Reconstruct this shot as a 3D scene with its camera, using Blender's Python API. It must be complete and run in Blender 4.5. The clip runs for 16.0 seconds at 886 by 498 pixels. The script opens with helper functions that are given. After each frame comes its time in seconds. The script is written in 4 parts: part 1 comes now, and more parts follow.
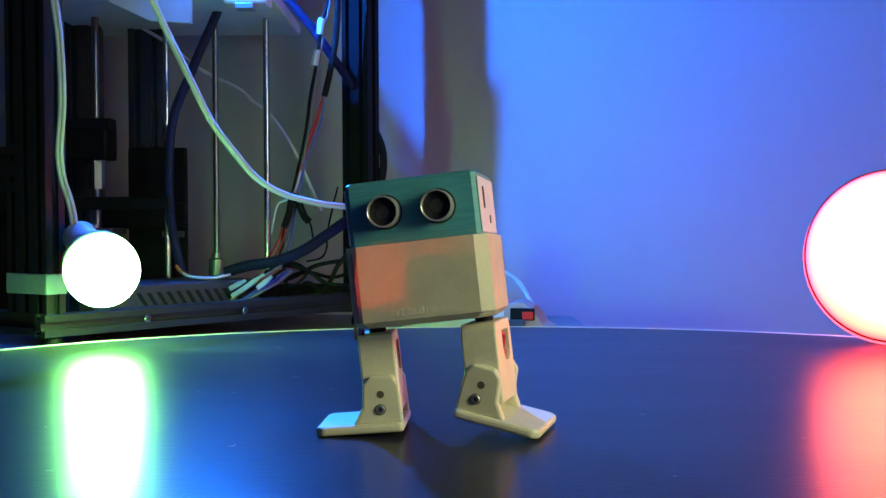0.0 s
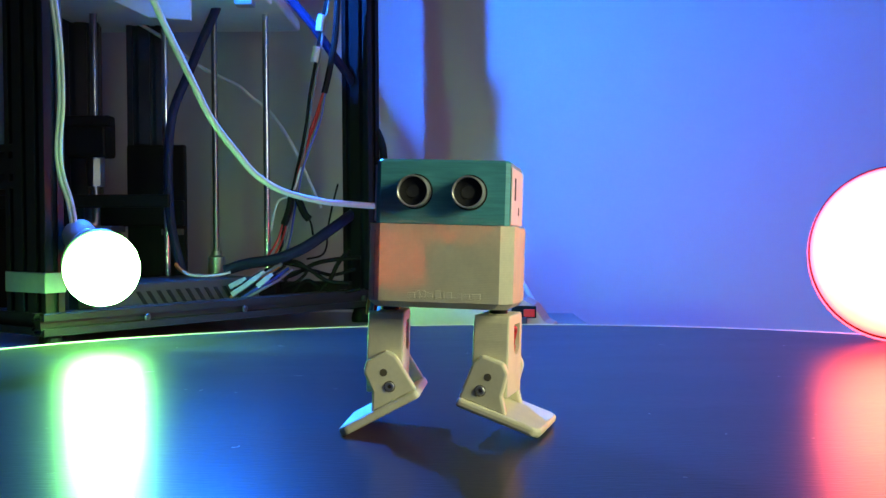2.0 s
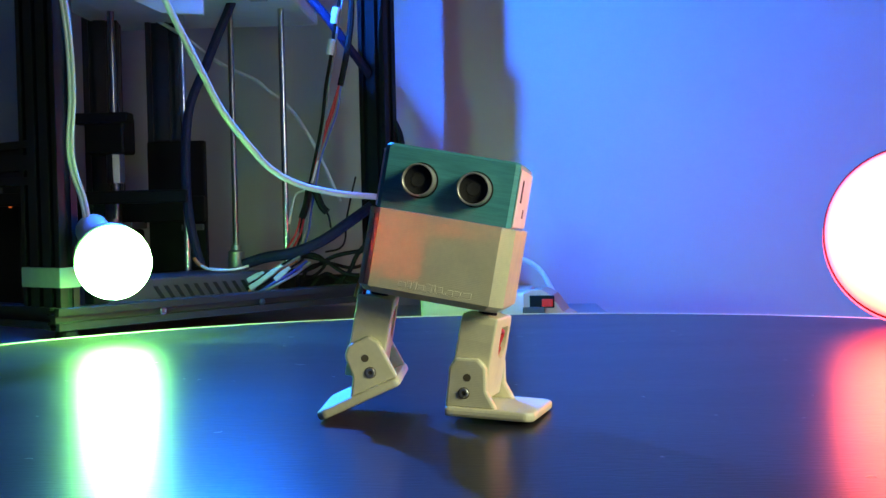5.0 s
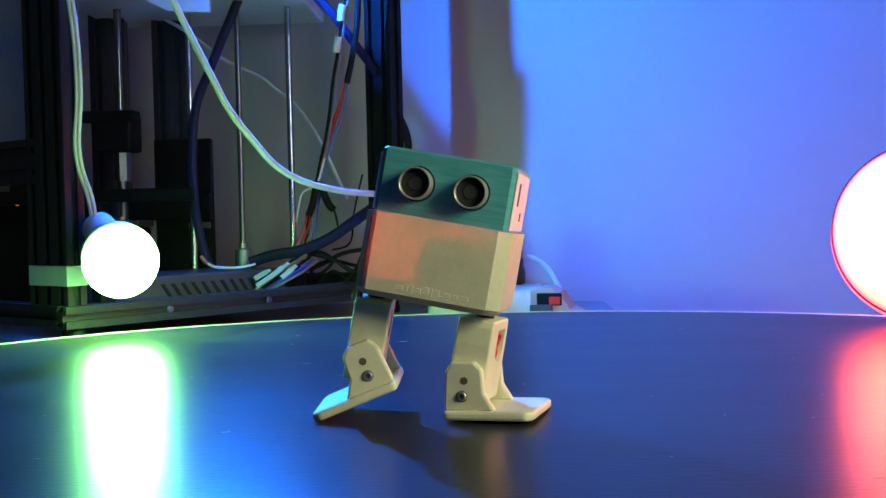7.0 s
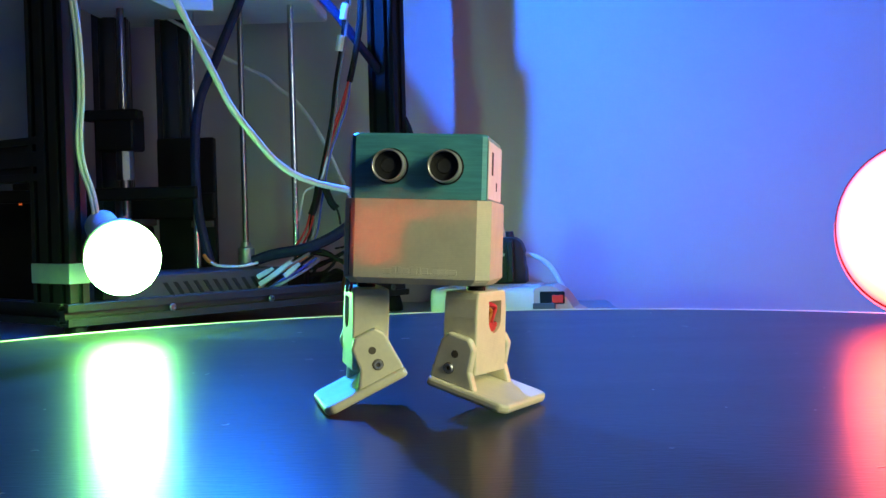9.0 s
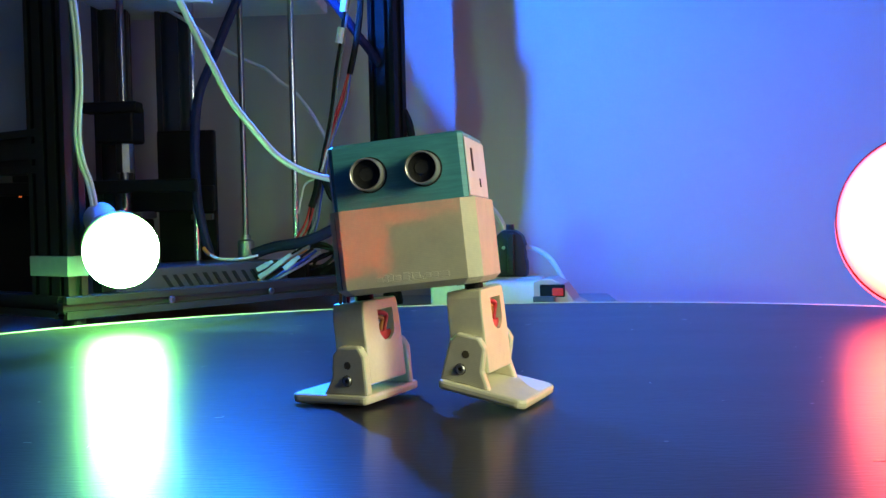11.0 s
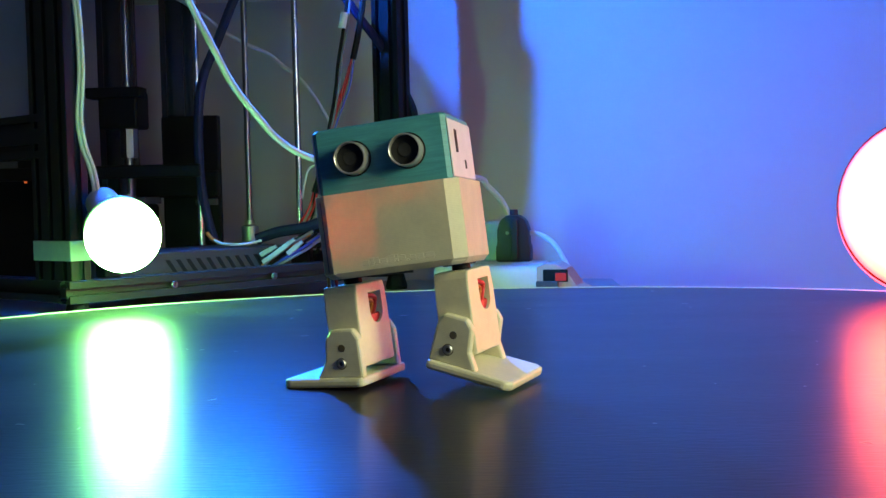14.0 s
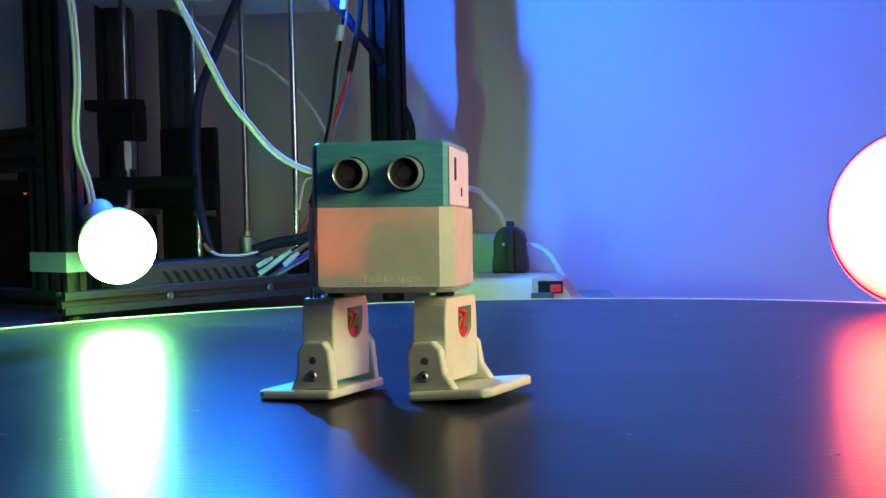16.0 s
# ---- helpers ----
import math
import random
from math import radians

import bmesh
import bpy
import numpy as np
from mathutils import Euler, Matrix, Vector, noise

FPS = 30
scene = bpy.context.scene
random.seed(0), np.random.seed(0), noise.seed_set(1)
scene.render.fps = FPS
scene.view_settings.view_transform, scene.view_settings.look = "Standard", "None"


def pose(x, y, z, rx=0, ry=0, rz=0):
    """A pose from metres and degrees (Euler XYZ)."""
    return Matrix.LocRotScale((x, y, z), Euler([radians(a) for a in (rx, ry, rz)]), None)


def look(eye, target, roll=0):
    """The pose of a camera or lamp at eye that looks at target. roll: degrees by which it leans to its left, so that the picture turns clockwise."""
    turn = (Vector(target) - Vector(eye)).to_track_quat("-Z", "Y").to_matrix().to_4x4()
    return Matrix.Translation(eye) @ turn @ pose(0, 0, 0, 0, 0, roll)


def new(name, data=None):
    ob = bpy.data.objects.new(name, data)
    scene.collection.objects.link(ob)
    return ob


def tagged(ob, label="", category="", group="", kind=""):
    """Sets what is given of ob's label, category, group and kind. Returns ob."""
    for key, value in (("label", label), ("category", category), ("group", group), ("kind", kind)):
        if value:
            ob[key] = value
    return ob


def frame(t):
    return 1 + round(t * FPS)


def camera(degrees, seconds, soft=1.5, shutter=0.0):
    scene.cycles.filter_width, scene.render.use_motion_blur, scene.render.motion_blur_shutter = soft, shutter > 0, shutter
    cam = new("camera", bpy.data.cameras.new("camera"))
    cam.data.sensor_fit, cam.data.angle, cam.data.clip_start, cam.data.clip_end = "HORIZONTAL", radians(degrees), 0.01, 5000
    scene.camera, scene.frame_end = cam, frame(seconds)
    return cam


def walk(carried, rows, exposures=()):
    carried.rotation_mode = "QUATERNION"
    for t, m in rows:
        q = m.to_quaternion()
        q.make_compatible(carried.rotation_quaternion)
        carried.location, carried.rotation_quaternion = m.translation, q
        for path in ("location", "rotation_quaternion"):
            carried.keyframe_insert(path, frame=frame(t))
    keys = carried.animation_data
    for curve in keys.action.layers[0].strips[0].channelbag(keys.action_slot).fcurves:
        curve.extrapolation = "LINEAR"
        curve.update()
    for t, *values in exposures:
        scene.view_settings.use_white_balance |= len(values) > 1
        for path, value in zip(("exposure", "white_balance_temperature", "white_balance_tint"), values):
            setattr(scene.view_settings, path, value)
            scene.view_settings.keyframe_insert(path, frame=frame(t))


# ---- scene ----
cam = camera(40.0, 16.0)
PATH = [
    (0, (-0.0002, -0.0010, 0.1037), (0.0021, 1.9984, 0.0556), -0.28),
    (0.5, (-0.0064, 0.0010, 0.1048), (-0.0004, 2.0005, 0.0597), -0.23),
    (1, (-0.0113, 0.0013, 0.1089), (-0.0000, 2.0006, 0.0582), -0.23),
    (1.5, (-0.0103, 0.0031, 0.1048), (0.0014, 2.0024, 0.0523), -0.27),
    (2, (-0.0044, 0.0052, 0.1047), (0.0029, 2.0044, 0.0505), -0.39),
    (2.5, (0.0108, 0.0052, 0.1039), (-0.0030, 2.0043, 0.0454), -0.73),
    (3, (0.0098, 0.0063, 0.1012), (-0.0188, 2.0053, 0.0469), -0.99),
    (3.5, (0.0141, 0.0063, 0.1042), (-0.0332, 2.0049, 0.0469), -1.27),
    (4, (0.0225, 0.0071, 0.1000), (-0.0357, 2.0055, 0.0453), -1.27),
    (6.5, (0.0270, 0.0138, 0.0957), (-0.0496, 2.0114, 0.0343), -1.39),
    (7, (0.0253, 0.0120, 0.0978), (-0.0536, 2.0095, 0.0359), -1.36),
    (7.5, (0.0260, 0.0126, 0.0955), (-0.0542, 2.0102, 0.0367), -1.36),
    (8, (0.0284, 0.0140, 0.0958), (-0.0567, 2.0113, 0.0337), -1.35),
    (8.5, (0.0255, 0.0123, 0.0953), (-0.0567, 2.0097, 0.0358), -1.34),
    (9, (0.0274, 0.0136, 0.0926), (-0.0596, 2.0109, 0.0362), -1.41),
    (11.5, (0.0328, 0.0176, 0.0910), (-0.0637, 2.0140, 0.0194), -1.36),
    (12, (0.0345, 0.0180, 0.0899), (-0.0682, 2.0139, 0.0138), -1.44),
    (12.5, (0.0320, 0.0173, 0.0893), (-0.0714, 2.0131, 0.0108), -1.38),
    (13, (0.0369, 0.0194, 0.0885), (-0.0703, 2.0148, 0.0056), -1.36),
    (13.5, (0.0393, 0.0181, 0.0879), (-0.0691, 2.0133, 0.0007), -1.47),
    (14, (0.0403, 0.0170, 0.0897), (-0.0730, 2.0119, 0.0015), -1.40),
    (14.5, (0.0432, 0.0163, 0.0901), (-0.0720, 2.0111, 0.0042), -1.35),
    (15, (0.0502, 0.0145, 0.0903), (-0.0695, 2.0093, 0.0104), -1.35),
    (15.5, (0.0490, 0.0128, 0.0900), (-0.0697, 2.0079, 0.0162), -1.38),
    (16, (0.0526, 0.0128, 0.0904), (-0.0719, 2.0076, 0.0200), -1.37),
]
walk(cam, [(t, look(eye, target, roll)) for t, eye, target, roll in PATH], [(0, -0.24), (1, -0.26), (1.5, -0.04), (2.4, 0.0), (16, 0.0)])

# ---- world and large lights ----
world = bpy.data.worlds.new("world")
scene.world = world
world.use_nodes = True
world.node_tree.nodes["Background"].inputs["Color"].default_value = (0.9, 1.0, 0.75, 1)
world.node_tree.nodes["Background"].inputs["Strength"].default_value = 0.04

# added light out of view that brightens the robot's front and right side
unseen_light = new("unseen_light", bpy.data.lights.new("unseen_light", "AREA"))
unseen_light.data.shape, unseen_light.data.size, unseen_light.data.energy, unseen_light.data.spread = "DISK", 0.32, 1.36, radians(100)
unseen_light.data.color = (0.95, 1.0, 0.62)
unseen_light.matrix_world = look((0.55, 0.25, 0.30), (0.0, 0.62, 0.03))

BLUE_POWER, GREEN_POWER, RED_POWER = 9600.0, 215.0, 38.0


# ---- materials ----
def material(name, color, rough=0.5, metal=0.0, vary=0.12, scale=40.0, bump=0.0, bump_scale=200.0, spec=0.5, coat=0.0, stretch=(1, 1, 1),
             rough_vary=0.0, through_light=0.0):
    m = bpy.data.materials.new(name)
    m.use_nodes = True
    nt = m.node_tree
    b = nt.nodes["Principled BSDF"]
    b.inputs["Roughness"].default_value, b.inputs["Metallic"].default_value = rough, metal
    b.inputs["Specular IOR Level"].default_value = spec
    b.inputs["Coat Weight"].default_value = coat
    co = nt.nodes.new("ShaderNodeTexCoord")
    mp = nt.nodes.new("ShaderNodeMapping")
    mp.inputs["Scale"].default_value = stretch
    nt.links.new(co.outputs["Object"], mp.inputs["Vector"])

    def noise_node(sc, detail):
        n = nt.nodes.new("ShaderNodeTexNoise")
        n.inputs["Scale"].default_value, n.inputs["Detail"].default_value = sc, detail
        nt.links.new(mp.outputs["Vector"], n.inputs["Vector"])
        return n
    big, fine = noise_node(scale, 4), noise_node(scale * 9, 6)
    add = nt.nodes.new("ShaderNodeMath")
    add.operation = "MULTIPLY_ADD"
    add.inputs[1].default_value = 0.45
    nt.links.new(fine.outputs["Fac"], add.inputs[0])
    nt.links.new(big.outputs["Fac"], add.inputs[2])
    ramp = nt.nodes.new("ShaderNodeMapRange")
    ramp.inputs["From Min"].default_value, ramp.inputs["From Max"].default_value = 0.45, 1.0
    ramp.inputs["To Min"].default_value, ramp.inputs["To Max"].default_value = 1 - vary, 1 + vary
    nt.links.new(add.outputs[0], ramp.inputs["Value"])
    mix = nt.nodes.new("ShaderNodeVectorMath")
    mix.operation = "SCALE"
    mix.inputs[0].default_value = color
    nt.links.new(ramp.outputs["Result"], mix.inputs["Scale"])
    nt.links.new(mix.outputs["Vector"], b.inputs["Base Color"])
    if rough_vary:
        rr = nt.nodes.new("ShaderNodeMapRange")
        rr.inputs["From Min"].default_value, rr.inputs["From Max"].default_value = 0.45, 1.0
        rr.inputs["To Min"].default_value, rr.inputs["To Max"].default_value = rough - rough_vary, rough + rough_vary
        nt.links.new(add.outputs[0], rr.inputs["Value"])
        nt.links.new(rr.outputs["Result"], b.inputs["Roughness"])
    if bump:
        bn = noise_node(bump_scale, 5)
        bu = nt.nodes.new("ShaderNodeBump")
        bu.inputs["Strength"].default_value, bu.inputs["Distance"].default_value = bump, 0.0004
        nt.links.new(bn.outputs["Fac"], bu.inputs["Height"])
        nt.links.new(bu.outputs["Normal"], b.inputs["Normal"])
    if through_light:
        tr = nt.nodes.new("ShaderNodeBsdfTranslucent")
        nt.links.new(mix.outputs["Vector"], tr.inputs["Color"])
        ms = nt.nodes.new("ShaderNodeMixShader")
        ms.inputs[0].default_value = through_light
        nt.links.new(b.outputs["BSDF"], ms.inputs[1])
        nt.links.new(tr.outputs["BSDF"], ms.inputs[2])
        nt.links.new(ms.outputs["Shader"], nt.nodes["Material Output"].inputs["Surface"])
    return m


def printed(name, color, through_light=0.0, layer=0.0008, streak=1.0):
    """Layered plastic of a printed part: fine level lines in the relief, a little mottling."""
    m = material(name, color, rough=0.48, vary=0.09 if streak == 1 else 0.2, scale=60, through_light=through_light, stretch=(1, 1, streak))
    nt = m.node_tree
    b = nt.nodes["Principled BSDF"]
    co = nt.nodes.new("ShaderNodeTexCoord")
    wave = nt.nodes.new("ShaderNodeTexWave")
    wave.bands_direction = "Z"
    wave.inputs["Scale"].default_value = 2 * math.pi / (layer * 20)
    wave.inputs["Distortion"].default_value = 1.2
    wave.inputs["Detail"].default_value = 2
    wave.inputs["Detail Scale"].default_value = 0.6
    nt.links.new(co.outputs["Object"], wave.inputs["Vector"])
    bu = nt.nodes.new("ShaderNodeBump")
    bu.inputs["Strength"].default_value, bu.inputs["Distance"].default_value = 0.3, 0.0001
    nt.links.new(wave.outputs["Fac"], bu.inputs["Height"])
    nt.links.new(bu.outputs["Normal"], b.inputs["Normal"])
    return m


def glow(name, color, strength):
    m = bpy.data.materials.new(name)
    m.use_nodes = True
    b = m.node_tree.nodes["Principled BSDF"]
    b.inputs["Base Color"].default_value = (*[0.5 * c for c in color], 1)
    b.inputs["Emission Color"].default_value = (*color, 1)
    b.inputs["Emission Strength"].default_value = strength
    return m


M_WALL = material("wall_paint", (0.52, 0.52, 0.51), rough=0.85, vary=0.03, scale=3, bump=0.25, bump_scale=350)
M_FLOOR = material("floor_boards", (0.20, 0.13, 0.08), rough=0.5, vary=0.3, scale=6, stretch=(1, 8, 1))
M_CEIL = material("ceiling_paint", (0.7, 0.7, 0.68), rough=0.9, vary=0.03, scale=3)
M_TABLE = material("black_laminate", (0.025, 0.025, 0.031), rough=0.31, vary=0.35, scale=14, bump=0.35, bump_scale=480, spec=0.05, coat=0.10,
                   rough_vary=0.03, stretch=(0.2, 0.9, 1))
M_TABLE.node_tree.nodes["Principled BSDF"].inputs["Coat Roughness"].default_value = 0.10
M_TABLE.node_tree.links.new(M_TABLE.node_tree.nodes["Bump"].outputs["Normal"], M_TABLE.node_tree.nodes["Principled BSDF"].inputs["Coat Normal"])
M_BAND = material("white_edge_band", (0.75, 0.75, 0.72), rough=0.45, vary=0.08, scale=30)
M_DESK = material("desk_laminate", (0.24, 0.235, 0.23), rough=0.45, vary=0.1, scale=12)
M_STEEL = material("brushed_steel", (0.45, 0.45, 0.46), rough=0.48, metal=1.0, vary=0.1, scale=80)
M_CHROME = material("chrome_rod", (0.50, 0.51, 0.53), rough=0.2, metal=1.0, vary=0.05, scale=60)
M_DARKROD = material("dark_steel_rod", (0.20, 0.20, 0.22), rough=0.3, metal=1.0, vary=0.1, scale=60)
M_ALU = material("black_anodised", (0.020, 0.020, 0.022), rough=0.40, metal=0.0, vary=0.2, scale=50, spec=0.3)
# darker copy of M_ALU: shade put into the colour of one post
M_ALU_SHADED = material("shaded_black_anodised", (0.010, 0.010, 0.012), rough=0.5, vary=0.2, scale=50, spec=0.15)
M_BLACK = material("black_plastic", (0.004, 0.004, 0.005), rough=0.6, vary=0.25, scale=60, spec=0.2)
M_BOXGREY = material("grey_powder_coat", (0.06, 0.06, 0.062), rough=0.5, vary=0.12, scale=50, bump=0.2, bump_scale=1500)
# near-black that stands in for the shade inside slots and round the eyes
M_SLOT = material("hollow_shade", (0.006, 0.006, 0.006), rough=0.8, vary=0.1)
M_WHITE = material("white_plastic", (0.72, 0.72, 0.70), rough=0.4, vary=0.05, scale=50)
M_CORD = material("white_cord", (0.62, 0.63, 0.60), rough=0.45, vary=0.06, scale=60)
M_TUBE = material("translucent_tube", (0.60, 0.62, 0.66), rough=0.3, vary=0.06, scale=60)
M_NAVY = material("navy_sleeve", (0.012, 0.018, 0.06), rough=0.55, vary=0.25, scale=120, bump=0.3, bump_scale=1200, spec=0.2)
M_CONNECTOR = material("connector_plastic", (0.42, 0.42, 0.40), rough=0.45, vary=0.08)
M_GREYWIRE = material("grey_wire", (0.20, 0.20, 0.21), rough=0.45, vary=0.1)
M_REDWIRE = material("red_wire", (0.5, 0.02, 0.02), rough=0.4, vary=0.08)
M_BLUEWIRE = material("blue_wire", (0.03, 0.06, 0.4), rough=0.4, vary=0.08)
# red of the servo wires; on the servo block it stands for red light
M_SERVORED = material("red_wire_and_glow", (0.62, 0.03, 0.03), rough=0.4, vary=0.08)
M_ORANGE = material("orange_wire", (0.55, 0.16, 0.02), rough=0.4, vary=0.08)
M_TAPE = material("masking_tape", (0.66, 0.66, 0.60), rough=0.6, vary=0.08, scale=90, bump=0.3, bump_scale=900)
M_CREAM = printed("cream_printed_plastic", (0.74, 0.69, 0.47))
M_SHELL = printed("cream_printed_shell", (0.74, 0.69, 0.47), through_light=0.26)
M_TEAL = printed("teal_printed_plastic", (0.070, 0.31, 0.33), streak=14.0)
M_MARK = printed("cream_raised_marks", (0.70, 0.65, 0.45))
M_BARREL = material("sensor_can", (0.55, 0.53, 0.48), rough=0.3, metal=0.6, vary=0.08, scale=80)
M_MESH = material("sensor_gauze", (0.016, 0.016, 0.016), rough=0.6, metal=0.0, vary=0.5, scale=500, bump=0.8, bump_scale=3000)
M_SERVO = material("servo_case", (0.02, 0.05, 0.30), rough=0.35, vary=0.08)
M_STRIP = material("cream_plastic", (0.66, 0.65, 0.60), rough=0.45, vary=0.06, scale=50)
M_BEIGE = material("beige_plastic", (0.50, 0.34, 0.25), rough=0.45, vary=0.06, scale=50)
M_PLUG = material("navy_black_plug", (0.007, 0.008, 0.02), rough=0.5, vary=0.15, scale=70)
M_BULBNECK = material("bulb_neck", (0.36, 0.37, 0.38), rough=0.4, vary=0.04)
M_SEAM = material("red_lens_seam", (0.35, 0.02, 0.02), rough=0.4, vary=0.05)
M_GREEN = glow("green_led_glow", (0.25, 1.0, 0.20), GREEN_POWER)
M_RED = glow("red_led_glow", (1.0, 0.19, 0.21), RED_POWER)


def dome_falloff(m, axis, r, stops):
    """A diffuser that glows strongest over its LED and weaker or redder towards its rim: stops of (place along the axis, colour)."""
    nt = m.node_tree
    b = nt.nodes["Principled BSDF"]
    co = nt.nodes.new("ShaderNodeTexCoord")
    dot = nt.nodes.new("ShaderNodeVectorMath")
    dot.operation = "DOT_PRODUCT"
    dot.inputs[1].default_value = axis / (2 * r)
    nt.links.new(co.outputs["Object"], dot.inputs[0])
    half = nt.nodes.new("ShaderNodeMath")
    half.inputs[1].default_value = 0.5
    nt.links.new(dot.outputs["Value"], half.inputs[0])
    ramp = nt.nodes.new("ShaderNodeValToRGB")
    e = ramp.color_ramp.elements
    while len(e) < len(stops):
        e.new(0.5)
    for k, (place, color) in enumerate(stops):
        e[k].position, e[k].color = 0.5 + place / 2, (*color, 1)
    nt.links.new(half.outputs[0], ramp.inputs["Fac"])
    nt.links.new(ramp.outputs["Color"], b.inputs["Emission Color"])


LAMP_AXIS = Vector((-0.34, -0.92, 0.10)).normalized()
dome_falloff(M_RED, LAMP_AXIS, 0.0725, ((0.28, (0.05, 0.005, 0.009)), (0.55, (0.34, 0.036, 0.021)), (0.95, (1.0, 0.11, 0.060))))
dome_falloff(M_GREEN, Vector((0, 0, 1)), 0.0318, ((-0.3, (0.006, 0.024, 0.005)), (-0.05, (0.04, 0.16, 0.032)), (0.25, (0.22, 0.88, 0.176)), (1.0, (0.25, 1.0, 0.20))))
M_BLUEGLOW = glow("blue_led_glow", (0.010, 0.155, 1.0), BLUE_POWER)
M_LINT = material("pale_lint", (0.55, 0.55, 0.52), rough=0.8, vary=0.1)
# dull brown in place of the shade inside pivot holes and screw recesses
M_HOLE = material("painted_bore_shade", (0.11, 0.09, 0.055), rough=0.6, vary=0.1)
# lamp's rim and back emit red themselves, standing in for light on the plastic
M_REDRIM = glow("red_glow_rim", (1.0, 0.06, 0.10), 6.0)
M_REDBACK = glow("red_glow_back", (1.0, 0.12, 0.14), 10.0)
M_PALE = printed("pale_printed_plastic", (0.70, 0.68, 0.66))
# added light inside the torso that makes the red patch on its front
M_CHEST_GLOW = glow("red_chest_glow", (1.0, 0.06, 0.02), 7000.0)
M_AMBER = glow("amber_indicator", (1.0, 0.18, 0.03), 0.5)
M_ROCKER = glow("lit_red_rocker", (1.0, 0.03, 0.01), 0.16)


# ---- mesh helpers ----
def finish(name, bm, mat, parent=None, label="", smooth=False, auto=True):
    me = bpy.data.meshes.new(name)
    bmesh.ops.recalc_face_normals(bm, faces=bm.faces)
    bm.to_mesh(me)
    bm.free()
    for mm in (mat if isinstance(mat, (list, tuple)) else [mat]):
        me.materials.append(mm)
    if smooth:
        for p in me.polygons:
            p.use_smooth = True
        me.set_sharp_from_angle(angle=radians(35))
    ob = new(name, me)
    if parent is not None:
        ob.parent = parent
    if label:
        ob["label"] = label
    return ob


def part(name, bm, mat, parent, label="", smooth=False):
    return finish(name, bm, mat, parent, label, smooth)


def add_box(bm, lo, hi, bevel=0.0, seg=2, m=None):
    r = bmesh.ops.create_cube(bm, size=1)
    vs = r["verts"]
    c = [(a + b) / 2 for a, b in zip(lo, hi)]
    d = [b - a for a, b in zip(lo, hi)]
    for v in vs:
        v.co = Vector((c[0] + v.co.x * d[0], c[1] + v.co.y * d[1], c[2] + v.co.z * d[2]))
    if bevel:
        es = list({e for v in vs for e in v.link_edges})
        out = bmesh.ops.bevel(bm, geom=es, offset=bevel, segments=seg, affect="EDGES", profile=0.5)
        vs = list({v for f in out["faces"] for v in f.verts} | {v for v in vs if v.is_valid})
    if m is not None:
        for v in vs:
            v.co = m @ v.co
    return vs


def box(lo, hi, bevel=0.0, seg=2, m=None):
    bm = bmesh.new()
    add_box(bm, lo, hi, bevel, seg, m)
    return bm


def add_turned(bm, profile, n=32, m=None):
    """A turned solid about z from (radius, height) pairs, closed where the radius is 0."""
    rings = []
    for r, z in profile:
        if r == 0:
            rings.append([bm.verts.new((0, 0, z))])
        else:
            rings.append([bm.verts.new((r * math.cos(2 * math.pi * i / n), r * math.sin(2 * math.pi * i / n), z)) for i in range(n)])
    for a, b in zip(rings, rings[1:]):
        for i in range(n):
            j = (i + 1) % n
            f = [a[i % len(a)], a[j % len(a)], b[j % len(b)], b[i % len(b)]]
            f = list(dict.fromkeys(f))
            if len(f) > 2:
                bm.faces.new(f)
    if m is not None:
        for ring in rings:
            for v in ring:
                v.co = m @ v.co
    return rings


def turned(profile, n=32, m=None):
    bm = bmesh.new()
    add_turned(bm, profile, n, m)
    return bm


def rod(r, z0, z1, n=20, c=0.0006):
    return turned([(0, z0), (r - c, z0), (r, z0 + c), (r, z1 - c), (r - c, z1), (0, z1)], n)


def add_prism(bm, outline, a0, a1, axis="y", bevel=0.0, hole=None):
    """A plate: an outline (u, v) drawn out along an axis, with an optional hole through it."""
    def at(u, v, a):
        return {"x": (a, u, v), "y": (u, a, v), "z": (u, v, a)}[axis]
    start = set(bm.verts)
    loops = [outline] + ([hole] if hole else [])
    for a in (a0, a1):
        es = []
        for lp in loops:
            vs = [bm.verts.new(at(u, v, a)) for u, v in lp]
            es += [bm.edges.new((vs[i], vs[(i + 1) % len(vs)])) for i in range(len(vs))]
        bmesh.ops.triangle_fill(bm, edges=es, use_dissolve=False)
    made = [v for v in bm.verts if v not in start]
    k = len(made) // 2
    o = 0
    for lp in loops:
        n = len(lp)
        for i in range(n):
            j = (i + 1) % n
            bm.faces.new((made[o + i], made[o + j], made[k + o + j], made[k + o + i]))
        o += n
    if bevel:
        bmesh.ops.recalc_face_normals(bm, faces=bm.faces)
        n = len(outline)
        es = [e for e in {e for v in made[:n] + made[k:k + n] for e in v.link_edges} if len(e.link_faces) == 2 and e.calc_face_angle(0) > 0.6]
        bmesh.ops.bevel(bm, geom=es, offset=bevel, segments=2, affect="EDGES", profile=0.5)


def spline(points, steps=10):
    """A smooth way through the points (Catmull-Rom)."""
    p = [Vector(q) for q in points]
    p = [2 * p[0] - p[1]] + p + [2 * p[-1] - p[-2]]
    out = []
    for i in range(1, len(p) - 2):
        for s in range(steps):
            t = s / steps
            out.append(0.5 * (2 * p[i] + (p[i + 1] - p[i - 1]) * t + (2 * p[i - 1] - 5 * p[i] + 4 * p[i + 1] - p[i + 2]) * t * t
                              + (3 * p[i] - p[i - 1] - 3 * p[i + 1] + p[i + 2]) * t ** 3))
    out.append(p[-2])
    return out


